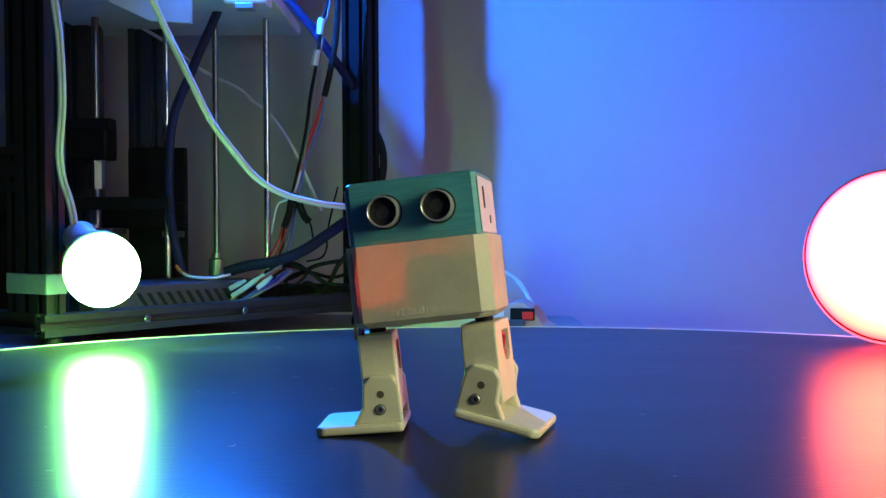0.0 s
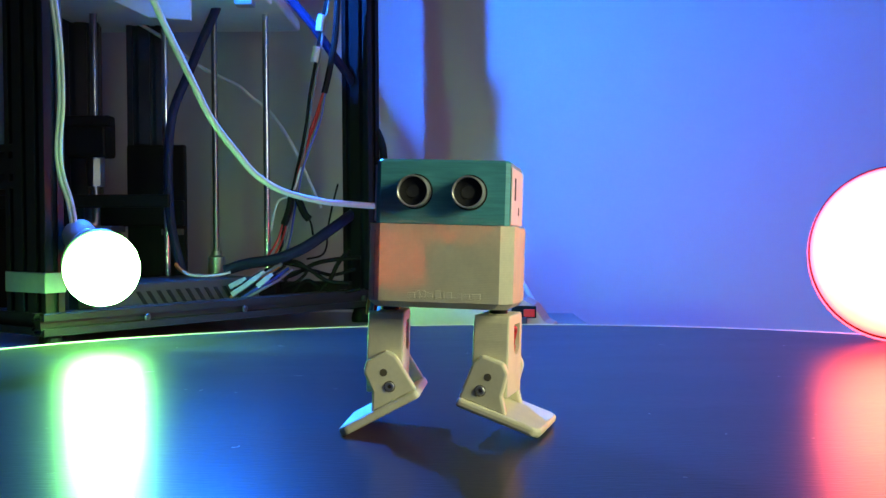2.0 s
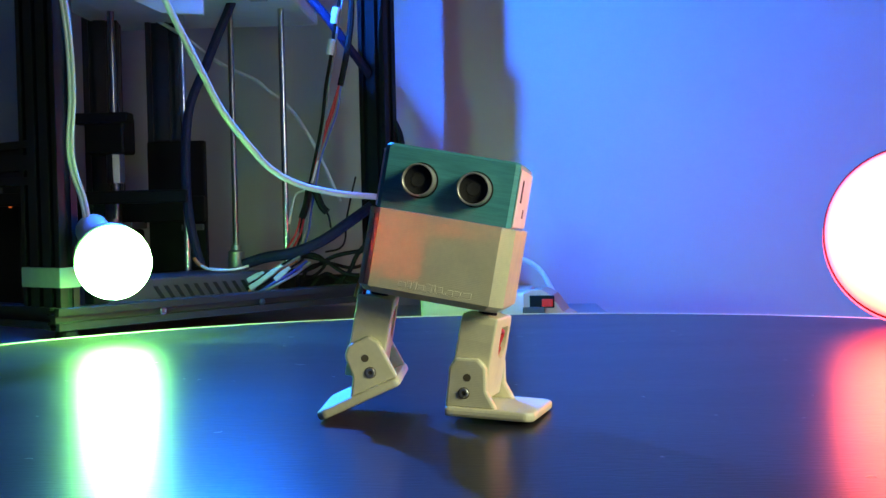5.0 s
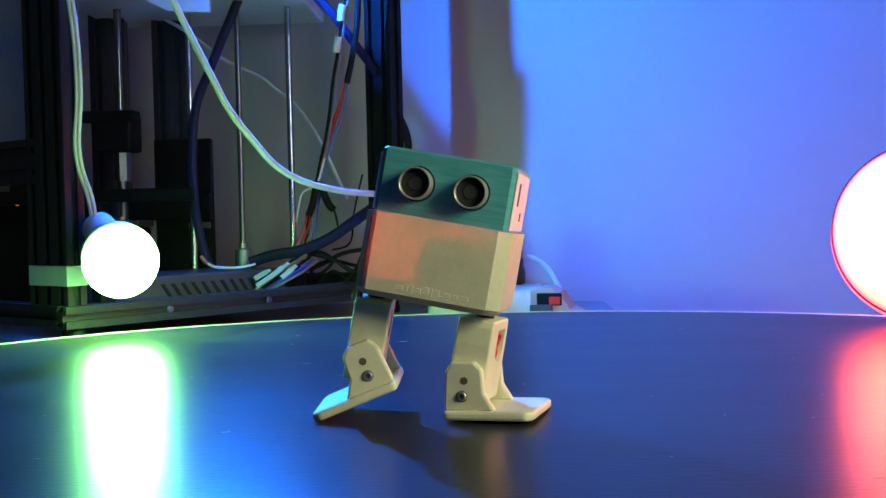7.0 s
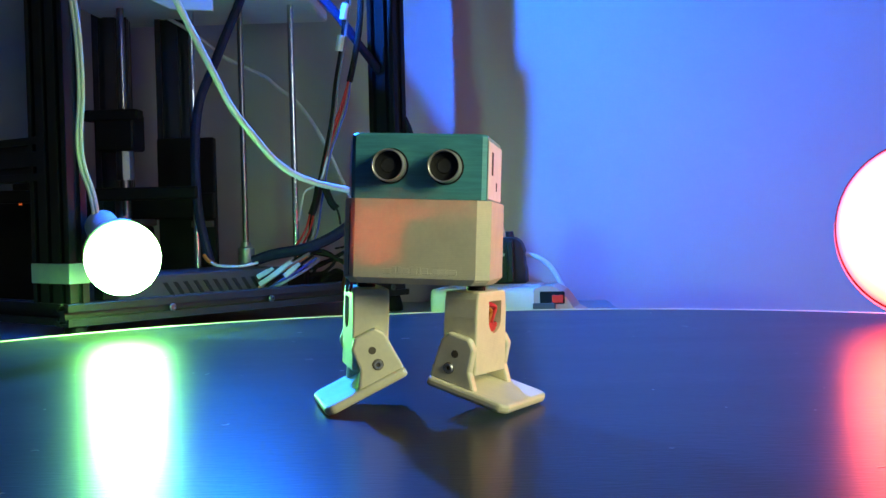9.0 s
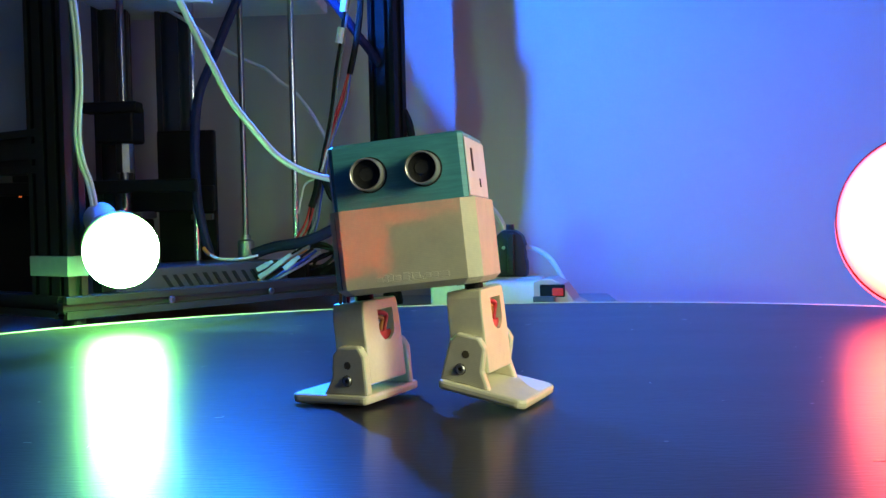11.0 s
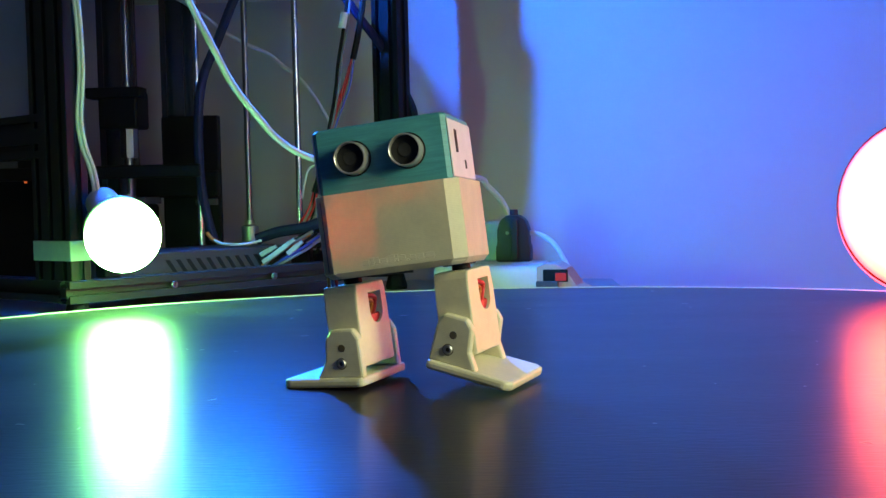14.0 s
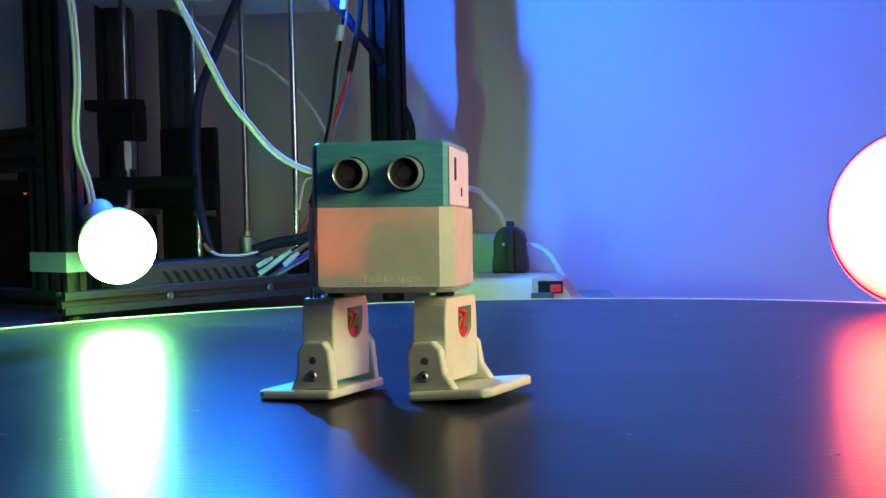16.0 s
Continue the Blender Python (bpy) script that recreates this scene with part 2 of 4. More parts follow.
def add_tube(bm, points, r, n=10, steps=10):
    way = spline(points, steps)
    side = Vector((0.3, 0.2, 0.93))
    rings = []
    for i, q in enumerate(way):
        d = (way[min(i + 1, len(way) - 1)] - way[max(i - 1, 0)]).normalized()
        side = (side - d * side.dot(d)).normalized()
        up = d.cross(side)
        rings.append([bm.verts.new(q + r * (math.cos(2 * math.pi * k / n) * side + math.sin(2 * math.pi * k / n) * up)) for k in range(n)])
    for a, b in zip(rings, rings[1:]):
        for k in range(n):
            bm.faces.new((a[k], a[(k + 1) % n], b[(k + 1) % n], b[k]))
    bm.faces.new(rings[0])
    bm.faces.new(rings[-1])


def tube(points, r, n=10, steps=10):
    bm = bmesh.new()
    add_tube(bm, points, r, n, steps)
    return bm


def empty(name, m, label, category, group=""):
    ob = new(name)
    ob.empty_display_size = 0.02
    ob.matrix_world = m
    return tagged(ob, label, category, group)


# ---- the room ----
DESK = -0.016
TABLE = -0.0015
FLOOR = -0.75
WALL = Matrix.Translation((0.13, 1.515, 0)) @ Matrix.Rotation(radians(-10), 4, "Z")
tagged(finish("floor", box((-3, -3, FLOOR - 0.1), (3, 3, FLOOR)), M_FLOOR), "brown wooden floor below the table", "floor", kind="structure")
tagged(finish("ceiling", box((-3, -3, 1.75), (3, 3, 1.85)), M_CEIL), "plain white painted ceiling", "ceiling", kind="structure")
tagged(finish("wall_north", box((-3.2, 0, FLOOR), (3.2, 0.12, 1.75), m=WALL), M_WALL), "smooth white painted wall behind the printer", "wall", kind="structure")
tagged(finish("wall_south", box((-3, -2.4, FLOOR), (3, -2.28, 1.75)), M_WALL), "plain white painted wall", "wall", kind="structure")
tagged(finish("wall_east", box((2.3, -2.28, FLOOR), (2.42, 1.22, 1.75)), M_WALL), "plain white painted wall", "wall", kind="structure")
tagged(finish("wall_west", box((-2.42, -2.28, FLOOR), (-2.3, 1.88, 1.75)), M_WALL), "plain white painted wall", "wall", kind="structure")


# ---- round table ----
def round_table():
    t = empty("round_table", Matrix.Translation((0.037, 0.677, TABLE)), "round black laminate table with a thin white edge band", "table")
    R = 0.512
    part("tabletop", turned([(0, -0.024), (R - 0.003, -0.024), (R - 0.002, -0.022), (R - 0.002, -0.0012), (R - 0.0035, 0), (0, 0)], 160), M_TABLE, t, smooth=True)
    part("edge_band", turned([(R - 0.0015, -0.023), (R + 0.001, -0.022), (R + 0.0016, -0.0005), (R + 0.0008, 0.0006), (R - 0.0012, 0.0008), (R - 0.0015, -0.023)], 160),
         M_BAND, t, "thin white plastic edge band", True)
    part("column", turned([(0, FLOOR + 0.03), (0.05, FLOOR + 0.031), (0.04, FLOOR + 0.12), (0.035, -0.06), (0.12, -0.026), (0, -0.026)], 32), M_BLACK, t, smooth=True)
    part("foot_plate", turned([(0, FLOOR + 0.0015), (0.26, FLOOR + 0.0015), (0.26, FLOOR + 0.01), (0.05, FLOOR + 0.03), (0, FLOOR + 0.03)], 48), M_BLACK, t, smooth=True)


round_table()


def side_desk():
    d = empty("desk", Matrix.Identity(4), "plain grey desk behind the round table", "desk")
    bm = bmesh.new()
    add_prism(bm, [(-1.5, 1.75)] + [(-1.5, 0.72)] + [(0.037 + 0.526 * math.cos(a), 0.677 + 0.526 * math.sin(a)) for a in
              [radians(175 - 5 * i) for i in range(0, 20)]] + [(0.16, 1.25), (0.16, 1.50)], DESK - 0.025, DESK, "z")
    part("desktop", bm, M_DESK, d)
    for x, y in ((-1.4, 0.85), (-1.4, 1.6), (0.1, 1.28), (0.1, 1.45)):
        part("leg", box((x - 0.025, y - 0.025, FLOOR), (x + 0.025, y + 0.025, DESK - 0.025), 0.003), M_BLACK, d)


side_desk()


# ---- extruded aluminium profile ----
def add_profile(bm, nu, nv, length):
    """A slotted profile of nu by nv cells of 20 mm about its own axis z, from 0 to length."""
    W, H = nu * 0.02, nv * 0.02
    s, d, e = 0.0032, 0.0058, 0.0006

    def side(n, w):
        pts = []
        for i in range(n):
            c = -w / 2 + 0.02 * (i + 0.5)
            pts += [(c - s, 0), (c - s, -0.0018), (c - s - 0.002, -0.0022), (c - s - 0.002, -0.004), (c - 0.0025, -d), (c + 0.0025, -d),
                    (c + s + 0.002, -0.004), (c + s + 0.002, -0.0022), (c + s, -0.0018), (c + s, 0)]
        return [(-w / 2 + e, 0)] + pts + [(w / 2 - e, 0)]
    out = [(u, -H / 2 - v) for u, v in side(nu, W)]
    out += [(W / 2 + v, u) for u, v in side(nv, H)]
    out += [(-u, H / 2 + v) for u, v in side(nu, W)]
    out += [(-W / 2 - v, -u) for u, v in side(nv, H)]
    add_prism(bm, out, 0, length, "z")
    return out


def profile(nu, nv, length, m):
    bm = bmesh.new()
    add_profile(bm, nu, nv, length)
    for v in bm.verts:
        v.co = m @ v.co
    return bm


# ---- the printer ----
A = Vector((-0.347, 1.078, 0))
YAW = 52.0
U = Vector((math.cos(radians(YAW)), math.sin(radians(YAW)), 0))
N = Vector((-U.y, U.x, 0))
LONG, DEEP = 0.413, 0.36


def along(p, d, z=0.0):
    """A pose at p whose z axis runs along d (level), with its y axis up."""
    d = Vector(d).normalized()
    up = Vector((0, 0, 1))
    x = up.cross(d)
    return Matrix(((x.x, up.x, d.x, p[0]), (x.y, up.y, d.y, p[1]), (x.z, up.z, d.z, z), (0, 0, 0, 1)))


def screw_head(r=0.0035, h=0.0022):
    return turned([(0, 0), (r, 0), (r, h * 0.6), (r * 0.8, h), (r * 0.45, h), (r * 0.42, h * 0.35), (0, h * 0.35)], 16)


def printer():
    p = empty("printer", Matrix.Identity(4), "black aluminium-profile 3D printer frame with rods and cables, unlit", "3D printer")
    ZB = 0.012
    B = A + U * LONG
    C = A + N * DEEP
    D = B + N * DEEP * 0.72
    turn = Matrix.Rotation(radians(YAW), 4, "Z")

    def post(q, nu, nv, z0=0.022, z1=0.62, mat=M_ALU):
        part("post", profile(nu, nv, z1 - z0, Matrix.Translation((q.x, q.y, z0)) @ turn), mat, p)
    post(A + N * 0.022, 1, 3)
    post(B, 1, 2, mat=M_ALU_SHADED)
    post(C + U * 0.02, 1, 2)
    # front beam, side beams, upper beams
    part("beam", profile(1, 1, LONG + 0.03, along(A - U * 0.016 - N * 0.004, U, ZB)), M_ALU, p)
    part("beam", profile(1, 1, DEEP, along(A + N * 0.012, N, ZB)), M_ALU, p)
    part("beam", profile(1, 1, DEEP * 0.72, along(B + N * 0.012, N, ZB)), M_ALU, p)
    part("beam", profile(1, 2, DEEP, along(A + N * 0.035, N, 0.152)), M_ALU, p)
    for q in (A, B, C):
        part("rubber_foot", turned([(0, DESK), (0.012, DESK), (0.0125, DESK + 0.004), (0.009, 0.002), (0, 0.002)], 20, Matrix.Translation(q)), M_BLACK, p)
    # screws on the face of the front beam
    face = Matrix(((U.x, 0, -N.x, 0), (U.y, 0, -N.y, 0), (0, 1, 0, 0), (0, 0, 0, 1)))
    for k in (0.095, 0.218, 0.40):
        q = A + U * k - N * 0.0135
        bm = screw_head()
        for v in bm.verts:
            v.co = Matrix.Translation((q.x, q.y, ZB)) @ face @ v.co
        part("screw", bm, M_DARKROD, p)
    # corner bracket, the small cube behind the bulb
    q = A + U * 0.035 + N * 0.004
    part("corner_bracket", box((-0.008, -0.008, 0), (0.008, 0.008, 0.016), 0.001, 1, Matrix.Translation((q.x, q.y, 0.0225)) @ turn), M_BLACK, p)
    # electronics box with slanted vents
    bx = Matrix.Translation(A + U * 0.06 + N * 0.045) @ turn
    cover = part("electronics_box", box((0, 0, -0.002), (0.235, 0.10, 0.040), 0.002, 2, bx), M_BOXGREY, p, "dark grey metal cover with slanted vents")
    # vents are dark slabs, with the shade of the openings in their colour
    for i in range(11):
        x = 0.068 + i * 0.0125
        bm = bmesh.new()
        add_prism(bm, [(x, 0.032), (x + 0.0045, 0.032), (x + 0.0205, 0.010), (x + 0.016, 0.010)], -0.0012, 0.0005, "y")
        for v in bm.verts:
            v.co = bx @ v.co
        part("vent_slot", bm, M_SLOT, cover)
    # vertical rods
    def stand(x, y, r, z0, z1, mat, label):
        bm = rod(r, z0, z1)
        for v in bm.verts:
            v.co += Vector((x, y, 0))
        part("rod", bm, mat, p, label, True)
    stand(-0.1965, 1.373, 0.0036, 0.040, 0.62, M_CHROME, "polished chrome guide rod")
    stand(-0.256, 1.384, 0.0034, 0.048, 0.62, M_DARKROD, "dark steel guide rod")
    stand(-0.3085, 1.37, 0.0036, 0.030, 0.62, M_CHROME, "polished chrome guide rod")
    bm = turned([(0, 0.036), (0.0095, 0.036), (0.0095, 0.060), (0.0055, 0.062), (0.0055, 0.067), (0, 0.067)], 24, Matrix.Translation((-0.256, 1.384, 0)))
    part("rod_cap", bm, M_STEEL, p, "grey cylindrical rod seat", True)
    for x, y in ((-0.1965, 1.373), (-0.3085, 1.37), (-0.256, 1.384)):
        part("rod_seat", box((x - 0.012, y - 0.012, 0.012), (x + 0.012, y + 0.012, 0.040), 0.002), M_BLACK, p)
    part("rail", box((-0.36, 1.40, -0.002), (-0.10, 1.425, 0.03), 0.002), M_BLACK, p)
    # back column with belt and slots
    part("post", profile(2, 2, 0.62, Matrix.Translation((-0.352, 1.462, 0.0)) @ Matrix.Rotation(radians(8), 4, "Z")), M_ALU, p)
    # carriage bracket, lead screw and the dark drive behind the bulb
    part("post", profile(2, 2, 0.62, Matrix.Translation((-0.419, 1.435, 0.0)) @ Matrix.Rotation(radians(10), 4, "Z")), M_ALU, p)
    part("lead_screw", turned([(0, 0.10), (0.004, 0.10), (0.004, 0.55), (0, 0.55)], 16, Matrix.Translation((-0.385, 1.36, 0))), M_DARKROD, p, smooth=True)
    car = part("carriage", box((-0.412, 1.34, 0.172), (-0.368, 1.385, 0.214), 0.003), M_BLACK, p, "black carriage block")
    part("clamp", box((-0.424, 1.335, 0.205), (-0.362, 1.36, 0.217), 0.002), M_BLACK, car)
    part("nut", turned([(0, 0.14), (0.010, 0.14), (0.010, 0.172), (0, 0.172)], 8, Matrix.Translation((-0.385, 1.362, 0))), M_DARKROD, car)
    mot = part("motor", box((-0.430, 1.37, 0.03), (-0.372, 1.428, 0.088), 0.004), M_BLACK, p, "black stepper motor")
    part("motor_flange", box((-0.432, 1.366, 0.088), (-0.370, 1.430, 0.096), 0.001), M_BOXGREY, mot)
    part("coupling", turned([(0, 0.096), (0.009, 0.096), (0.009, 0.122), (0, 0.122)], 16, Matrix.Translation((-0.400, 1.398, 0))), M_DARKROD, mot, smooth=True)
    part("bed_rail", box((-0.52, 1.30, 0.116), (-0.29, 1.318, 0.130), 0.002), M_BLACK, p)
    part("bed_rail", box((-0.52, 1.42, 0.095), (-0.30, 1.44, 0.125), 0.002), M_BLACK, p)
    part("side_plate", box((-0.368, 1.43, -0.002), (-0.30, 1.442, 0.19), 0.002), M_BLACK, p)
    part("bracket_plate", box((-0.322, 1.40, 0.085), (-0.298, 1.412, 0.092), 0.001), M_BOXGREY, p)
    # raised bed with its clear bracket
    bed = part("bed", box((-0.43, 1.235, 0.331), (-0.172, 1.50, 0.345), 0.003), M_WHITE, p, "white raised print bed")
    part("bed_bracket", box((-0.218, 1.226, 0.322), (-0.174, 1.262, 0.331), 0.002), M_WHITE, bed)
    part("clip", box((-0.206, 1.224, 0.3165), (-0.188, 1.244, 0.322), 0.001), M_STEEL, bed)
    bm = bmesh.new()
    add_prism(bm, [(-0.352, 0.352), (-0.248, 0.352), (-0.248, 0.300), (-0.290, 0.303), (-0.330, 0.322)], 1.215, 1.222, "y", 0.001)
    part("bed_guard", bm, M_TUBE, bed, "cloudy plastic guard plate")


printer()


def control_box():
    c = empty("control_box", Matrix.Translation((-0.638, 1.43, DESK)), "black control box with a small orange light behind the printer", "control box")
    w, t = 0.119, 0.154
    part("body", box((0, 0, 0.004), (w, 0.09, t - DESK), 0.003), M_BLACK, c)
    part("lid", box((-0.002, -0.002, t - DESK + 0.0005), (w + 0.002, 0.092, t - DESK + 0.0045), 0.001, 1), M_BOXGREY, c, "grey metal lid")
    part("display", box((w - 0.075, -0.0022, t - DESK - 0.028), (w - 0.022, -0.0002, t - DESK - 0.012), 0.0005, 1), M_BOXGREY, c, "dull grey display strip")
    part("indicator", box((w - 0.0150, -0.0022, t - DESK - 0.038), (w - 0.0115, -0.0002, t - DESK - 0.030), 0.0005, 1), M_AMBER, c, "small orange indicator light")
    for fx in (0.012, w - 0.012):
        for fy in (0.012, 0.078):
            part("foot", turned([(0, 0), (0.007, 0), (0.008, 0.004), (0, 0.004)], 16, Matrix.Translation((fx, fy, 0))), M_BLACK, c)


control_box()

# masking tape round the printer's corner post
tape = bmesh.new()
tb = Matrix.Translation((A + N * 0.022).to_tuple()) @ Matrix.Rotation(radians(YAW), 4, "Z")
add_box(tape, (-0.0108, -0.0308, 0.0395), (0.0108, 0.0308, 0.0575), 0.0006, 1, tb)
tagged(finish("tape", tape, M_TAPE), "band of pale masking tape wrapped round a printer post", "tape")


# ---- coloured lamps ----
def bulb(name, m, glow_mat, r, label, r_neck=0.013, long=0.045):
    """A round LED bulb: the glowing globe, its opaque cone and the cap; the globe's centre is the origin, the cone runs along -z."""
    b = empty(name, m, label, "light bulb")
    cut = radians(118)
    prof = [(0, r)] + [(r * math.sin(cut * i / 22), r * math.cos(cut * i / 22)) for i in range(1, 23)]
    part("globe", turned(prof + [(0, r * math.cos(cut))], 40), glow_mat, b, smooth=True)
    e, z = r * math.sin(cut), r * math.cos(cut)
    part("cone", turned([(0, z - 0.0005), (e + 0.0006, z - 0.0005), (e + 0.0006, z - 0.003), (r_neck * 1.3, -r * 1.1), (r_neck, -r - long), (0, -r - long)], 36), M_BULBNECK, b, smooth=True)
    return b


g = Vector((-0.2883, 1.03, 0.0627))
back = Vector((-0.52, 0.72, 0.46)).normalized()
bulb("green_bulb", Matrix.Translation(g) @ (-back).to_track_quat("Z", "Y").to_matrix().to_4x4(), M_GREEN, 0.0318,
     "glowing green round LED bulb taped to the printer post", 0.012, 0.018)
sock = empty("bulb_socket", Matrix.Translation(g + back * 0.050) @ (-back).to_track_quat("Z", "Y").to_matrix().to_4x4(), "grey plastic bulb socket with a cord", "socket")
part("sleeve", turned([(0, -0.016), (0.010, -0.016), (0.0145, -0.012), (0.0155, 0.004), (0.0145, 0.008), (0, 0.008)], 28), M_BULBNECK, sock, smooth=True)

lamp = empty("globe_lamp", Matrix.Translation((0.373, 1.0, 0.071)), "glowing red-pink globe lamp lying on the table", "lamp")
face_cam = LAMP_AXIS.to_track_quat("Z", "Y").to_matrix().to_4x4()


def arc(a0, a1, n, r=0.0725):
    """Part of the globe's outline, by the angle from the way it faces."""
    return [(r * math.sin(radians(a0 + (a1 - a0) * k / n)), r * math.cos(radians(a0 + (a1 - a0) * k / n))) for k in range(n + 1)]


part("diffuser", turned([(0, 0.0725)] + arc(4, 73, 16)[0:] + [(0.0673, 0.0205), (0, 0.0205)], 72, face_cam), M_RED, lamp, "glowing domed diffuser", True)
part("rim", turned([(0.0673, 0.0203)] + arc(73.5, 118, 12) + [(0.03, -0.0357), (0.0673, 0.0203)], 72, face_cam), M_REDRIM, lamp, "pink rim of the lamp with a glow of its own", True)
part("housing", turned([(0.061, -0.0342)] + arc(118.5, 176, 12) + [(0, -0.0725), (0, -0.0357), (0.061, -0.0342)], 48, face_cam), M_REDBACK, lamp, "plastic back of the lamp with a red glow of its own", True)
part("seam", turned([(0.0698 + 0.0010 * math.cos(a), 0.0210 + 0.0010 * math.sin(a)) for a in [2 * math.pi * k / 8 for k in range(9)]], 72, face_cam), M_SEAM, lamp,
     "thin dark red seam round the diffuser", True)

# the blue lamp, out of view: a domed LED bulb, with a collar added to keep its light from the wall behind the printer
aim = Vector((0.80, -0.52, -0.26)).normalized()
blue = empty("blue_bulb", Matrix.Translation((-0.263, 1.222, 0.450)) @ aim.to_track_quat("Z", "Y").to_matrix().to_4x4(),
             "glowing blue LED bulb clamped above the printer bed", "light bulb")
dome = [(0, 0.021)] + [(0.021 * math.sin(a), 0.021 * math.cos(a)) for a in [math.pi / 2 * k / 10 for k in range(1, 11)]]
part("dome", turned(dome + [(0, 0)], 36), M_BLUEGLOW, blue, smooth=True)
part("light_baffle", turned([(0.0215, 0.001), (0.0225, 0.0160), (0.0235, 0.0160), (0.0235, -0.012), (0.014, -0.045), (0.0135, -0.065), (0, -0.065), (0, -0.003), (0.0215, 0.001)], 36), M_BULBNECK, blue, smooth=True)
part("clamp_arm", box((-0.006, -0.006, -0.16), (0.006, 0.006, -0.065), 0.002), M_BLACK, blue)


# ---- cords and wires ----
# the ways of the cords and wires
CORD_A = [(-0.3360, 1.0500, 0.3365), (-0.3321, 1.0500, 0.2979), (-0.3274, 1.0500, 0.2543), (-0.3261, 1.0500, 0.2058), (-0.3291, 1.0500, 0.1645), (-0.3280, 1.0550, 0.1404), (-0.3235, 1.0600, 0.1209), (-0.3218, 1.0650, 0.1012), (-0.3236, 1.0670, 0.0849)]
CORD_B = [(-0.2719, 1.0600, 0.3481), (-0.2674, 1.0700, 0.3258), (-0.2586, 1.0900, 0.3039), (-0.2496, 1.1200, 0.2743), (-0.2298, 1.1300, 0.2298), (-0.2153, 1.1400, 0.1972), (-0.1936, 1.1500, 0.1659), (-0.1782, 1.1700, 0.1453), (-0.1566, 1.1900, 0.1305), (-0.1266, 1.2200, 0.1215), (-0.0996, 1.2500, 0.1178), (-0.0024, 1.3750, 0.1096), (0.0147, 1.3950, 0.0980), (0.0297, 1.4030, 0.0817), (0.0383, 1.4050, 0.0628)]
CORD_C = [(-0.3791, 1.4400, 0.3508), (-0.3705, 1.4400, 0.3426), (-0.3265, 1.4400, 0.3158), (-0.2902, 1.4400, 0.2867), (-0.2649, 1.4400, 0.2720), (-0.2396, 1.4400, 0.2599), (-0.2232, 1.4400, 0.2455), (-0.2074, 1.4400, 0.2337), (-0.1950, 1.4400, 0.2194), (-0.1815, 1.4400, 0.1991), (-0.1681, 1.4400, 0.1735), (-0.1554, 1.4400, 0.1446), (-0.1428, 1.4400, 0.1150)]
CORD_D = [(-0.2342, 1.3300, 0.3681), (-0.2419, 1.3300, 0.3345), (-0.2596, 1.3300, 0.2948), (-0.2733, 1.3200, 0.2568), (-0.2856, 1.3100, 0.2224), (-0.2914, 1.3100, 0.1892), (-0.2931, 1.3100, 0.1467), (-0.2912, 1.3100, 0.1042), (-0.2855, 1.3100, 0.0707), (-0.2797, 1.3100, 0.0481)]
CORD_E = [(-0.1829, 1.3600, 0.3738), (-0.1643, 1.3600, 0.3436), (-0.1425, 1.3600, 0.3171), (-0.1217, 1.3700, 0.2870), (-0.1020, 1.4000, 0.2587), (-0.0891, 1.4500, 0.2308)]
CORD_F = [(-0.2376, 1.3300, 0.0470), (-0.2128, 1.3300, 0.0543), (-0.1819, 1.3300, 0.0590), (-0.1520, 1.3400, 0.0709), (-0.1257, 1.3600, 0.0893), (-0.1007, 1.4100, 0.1097)]
CORD_G = [(0.0534, 1.4080, 0.0457), (0.0724, 1.4000, 0.0424), (0.0875, 1.3850, 0.0319), (0.0976, 1.3650, 0.0150), (0.1055, 1.3450, -0.0025), (0.1116, 1.3300, -0.0161)]
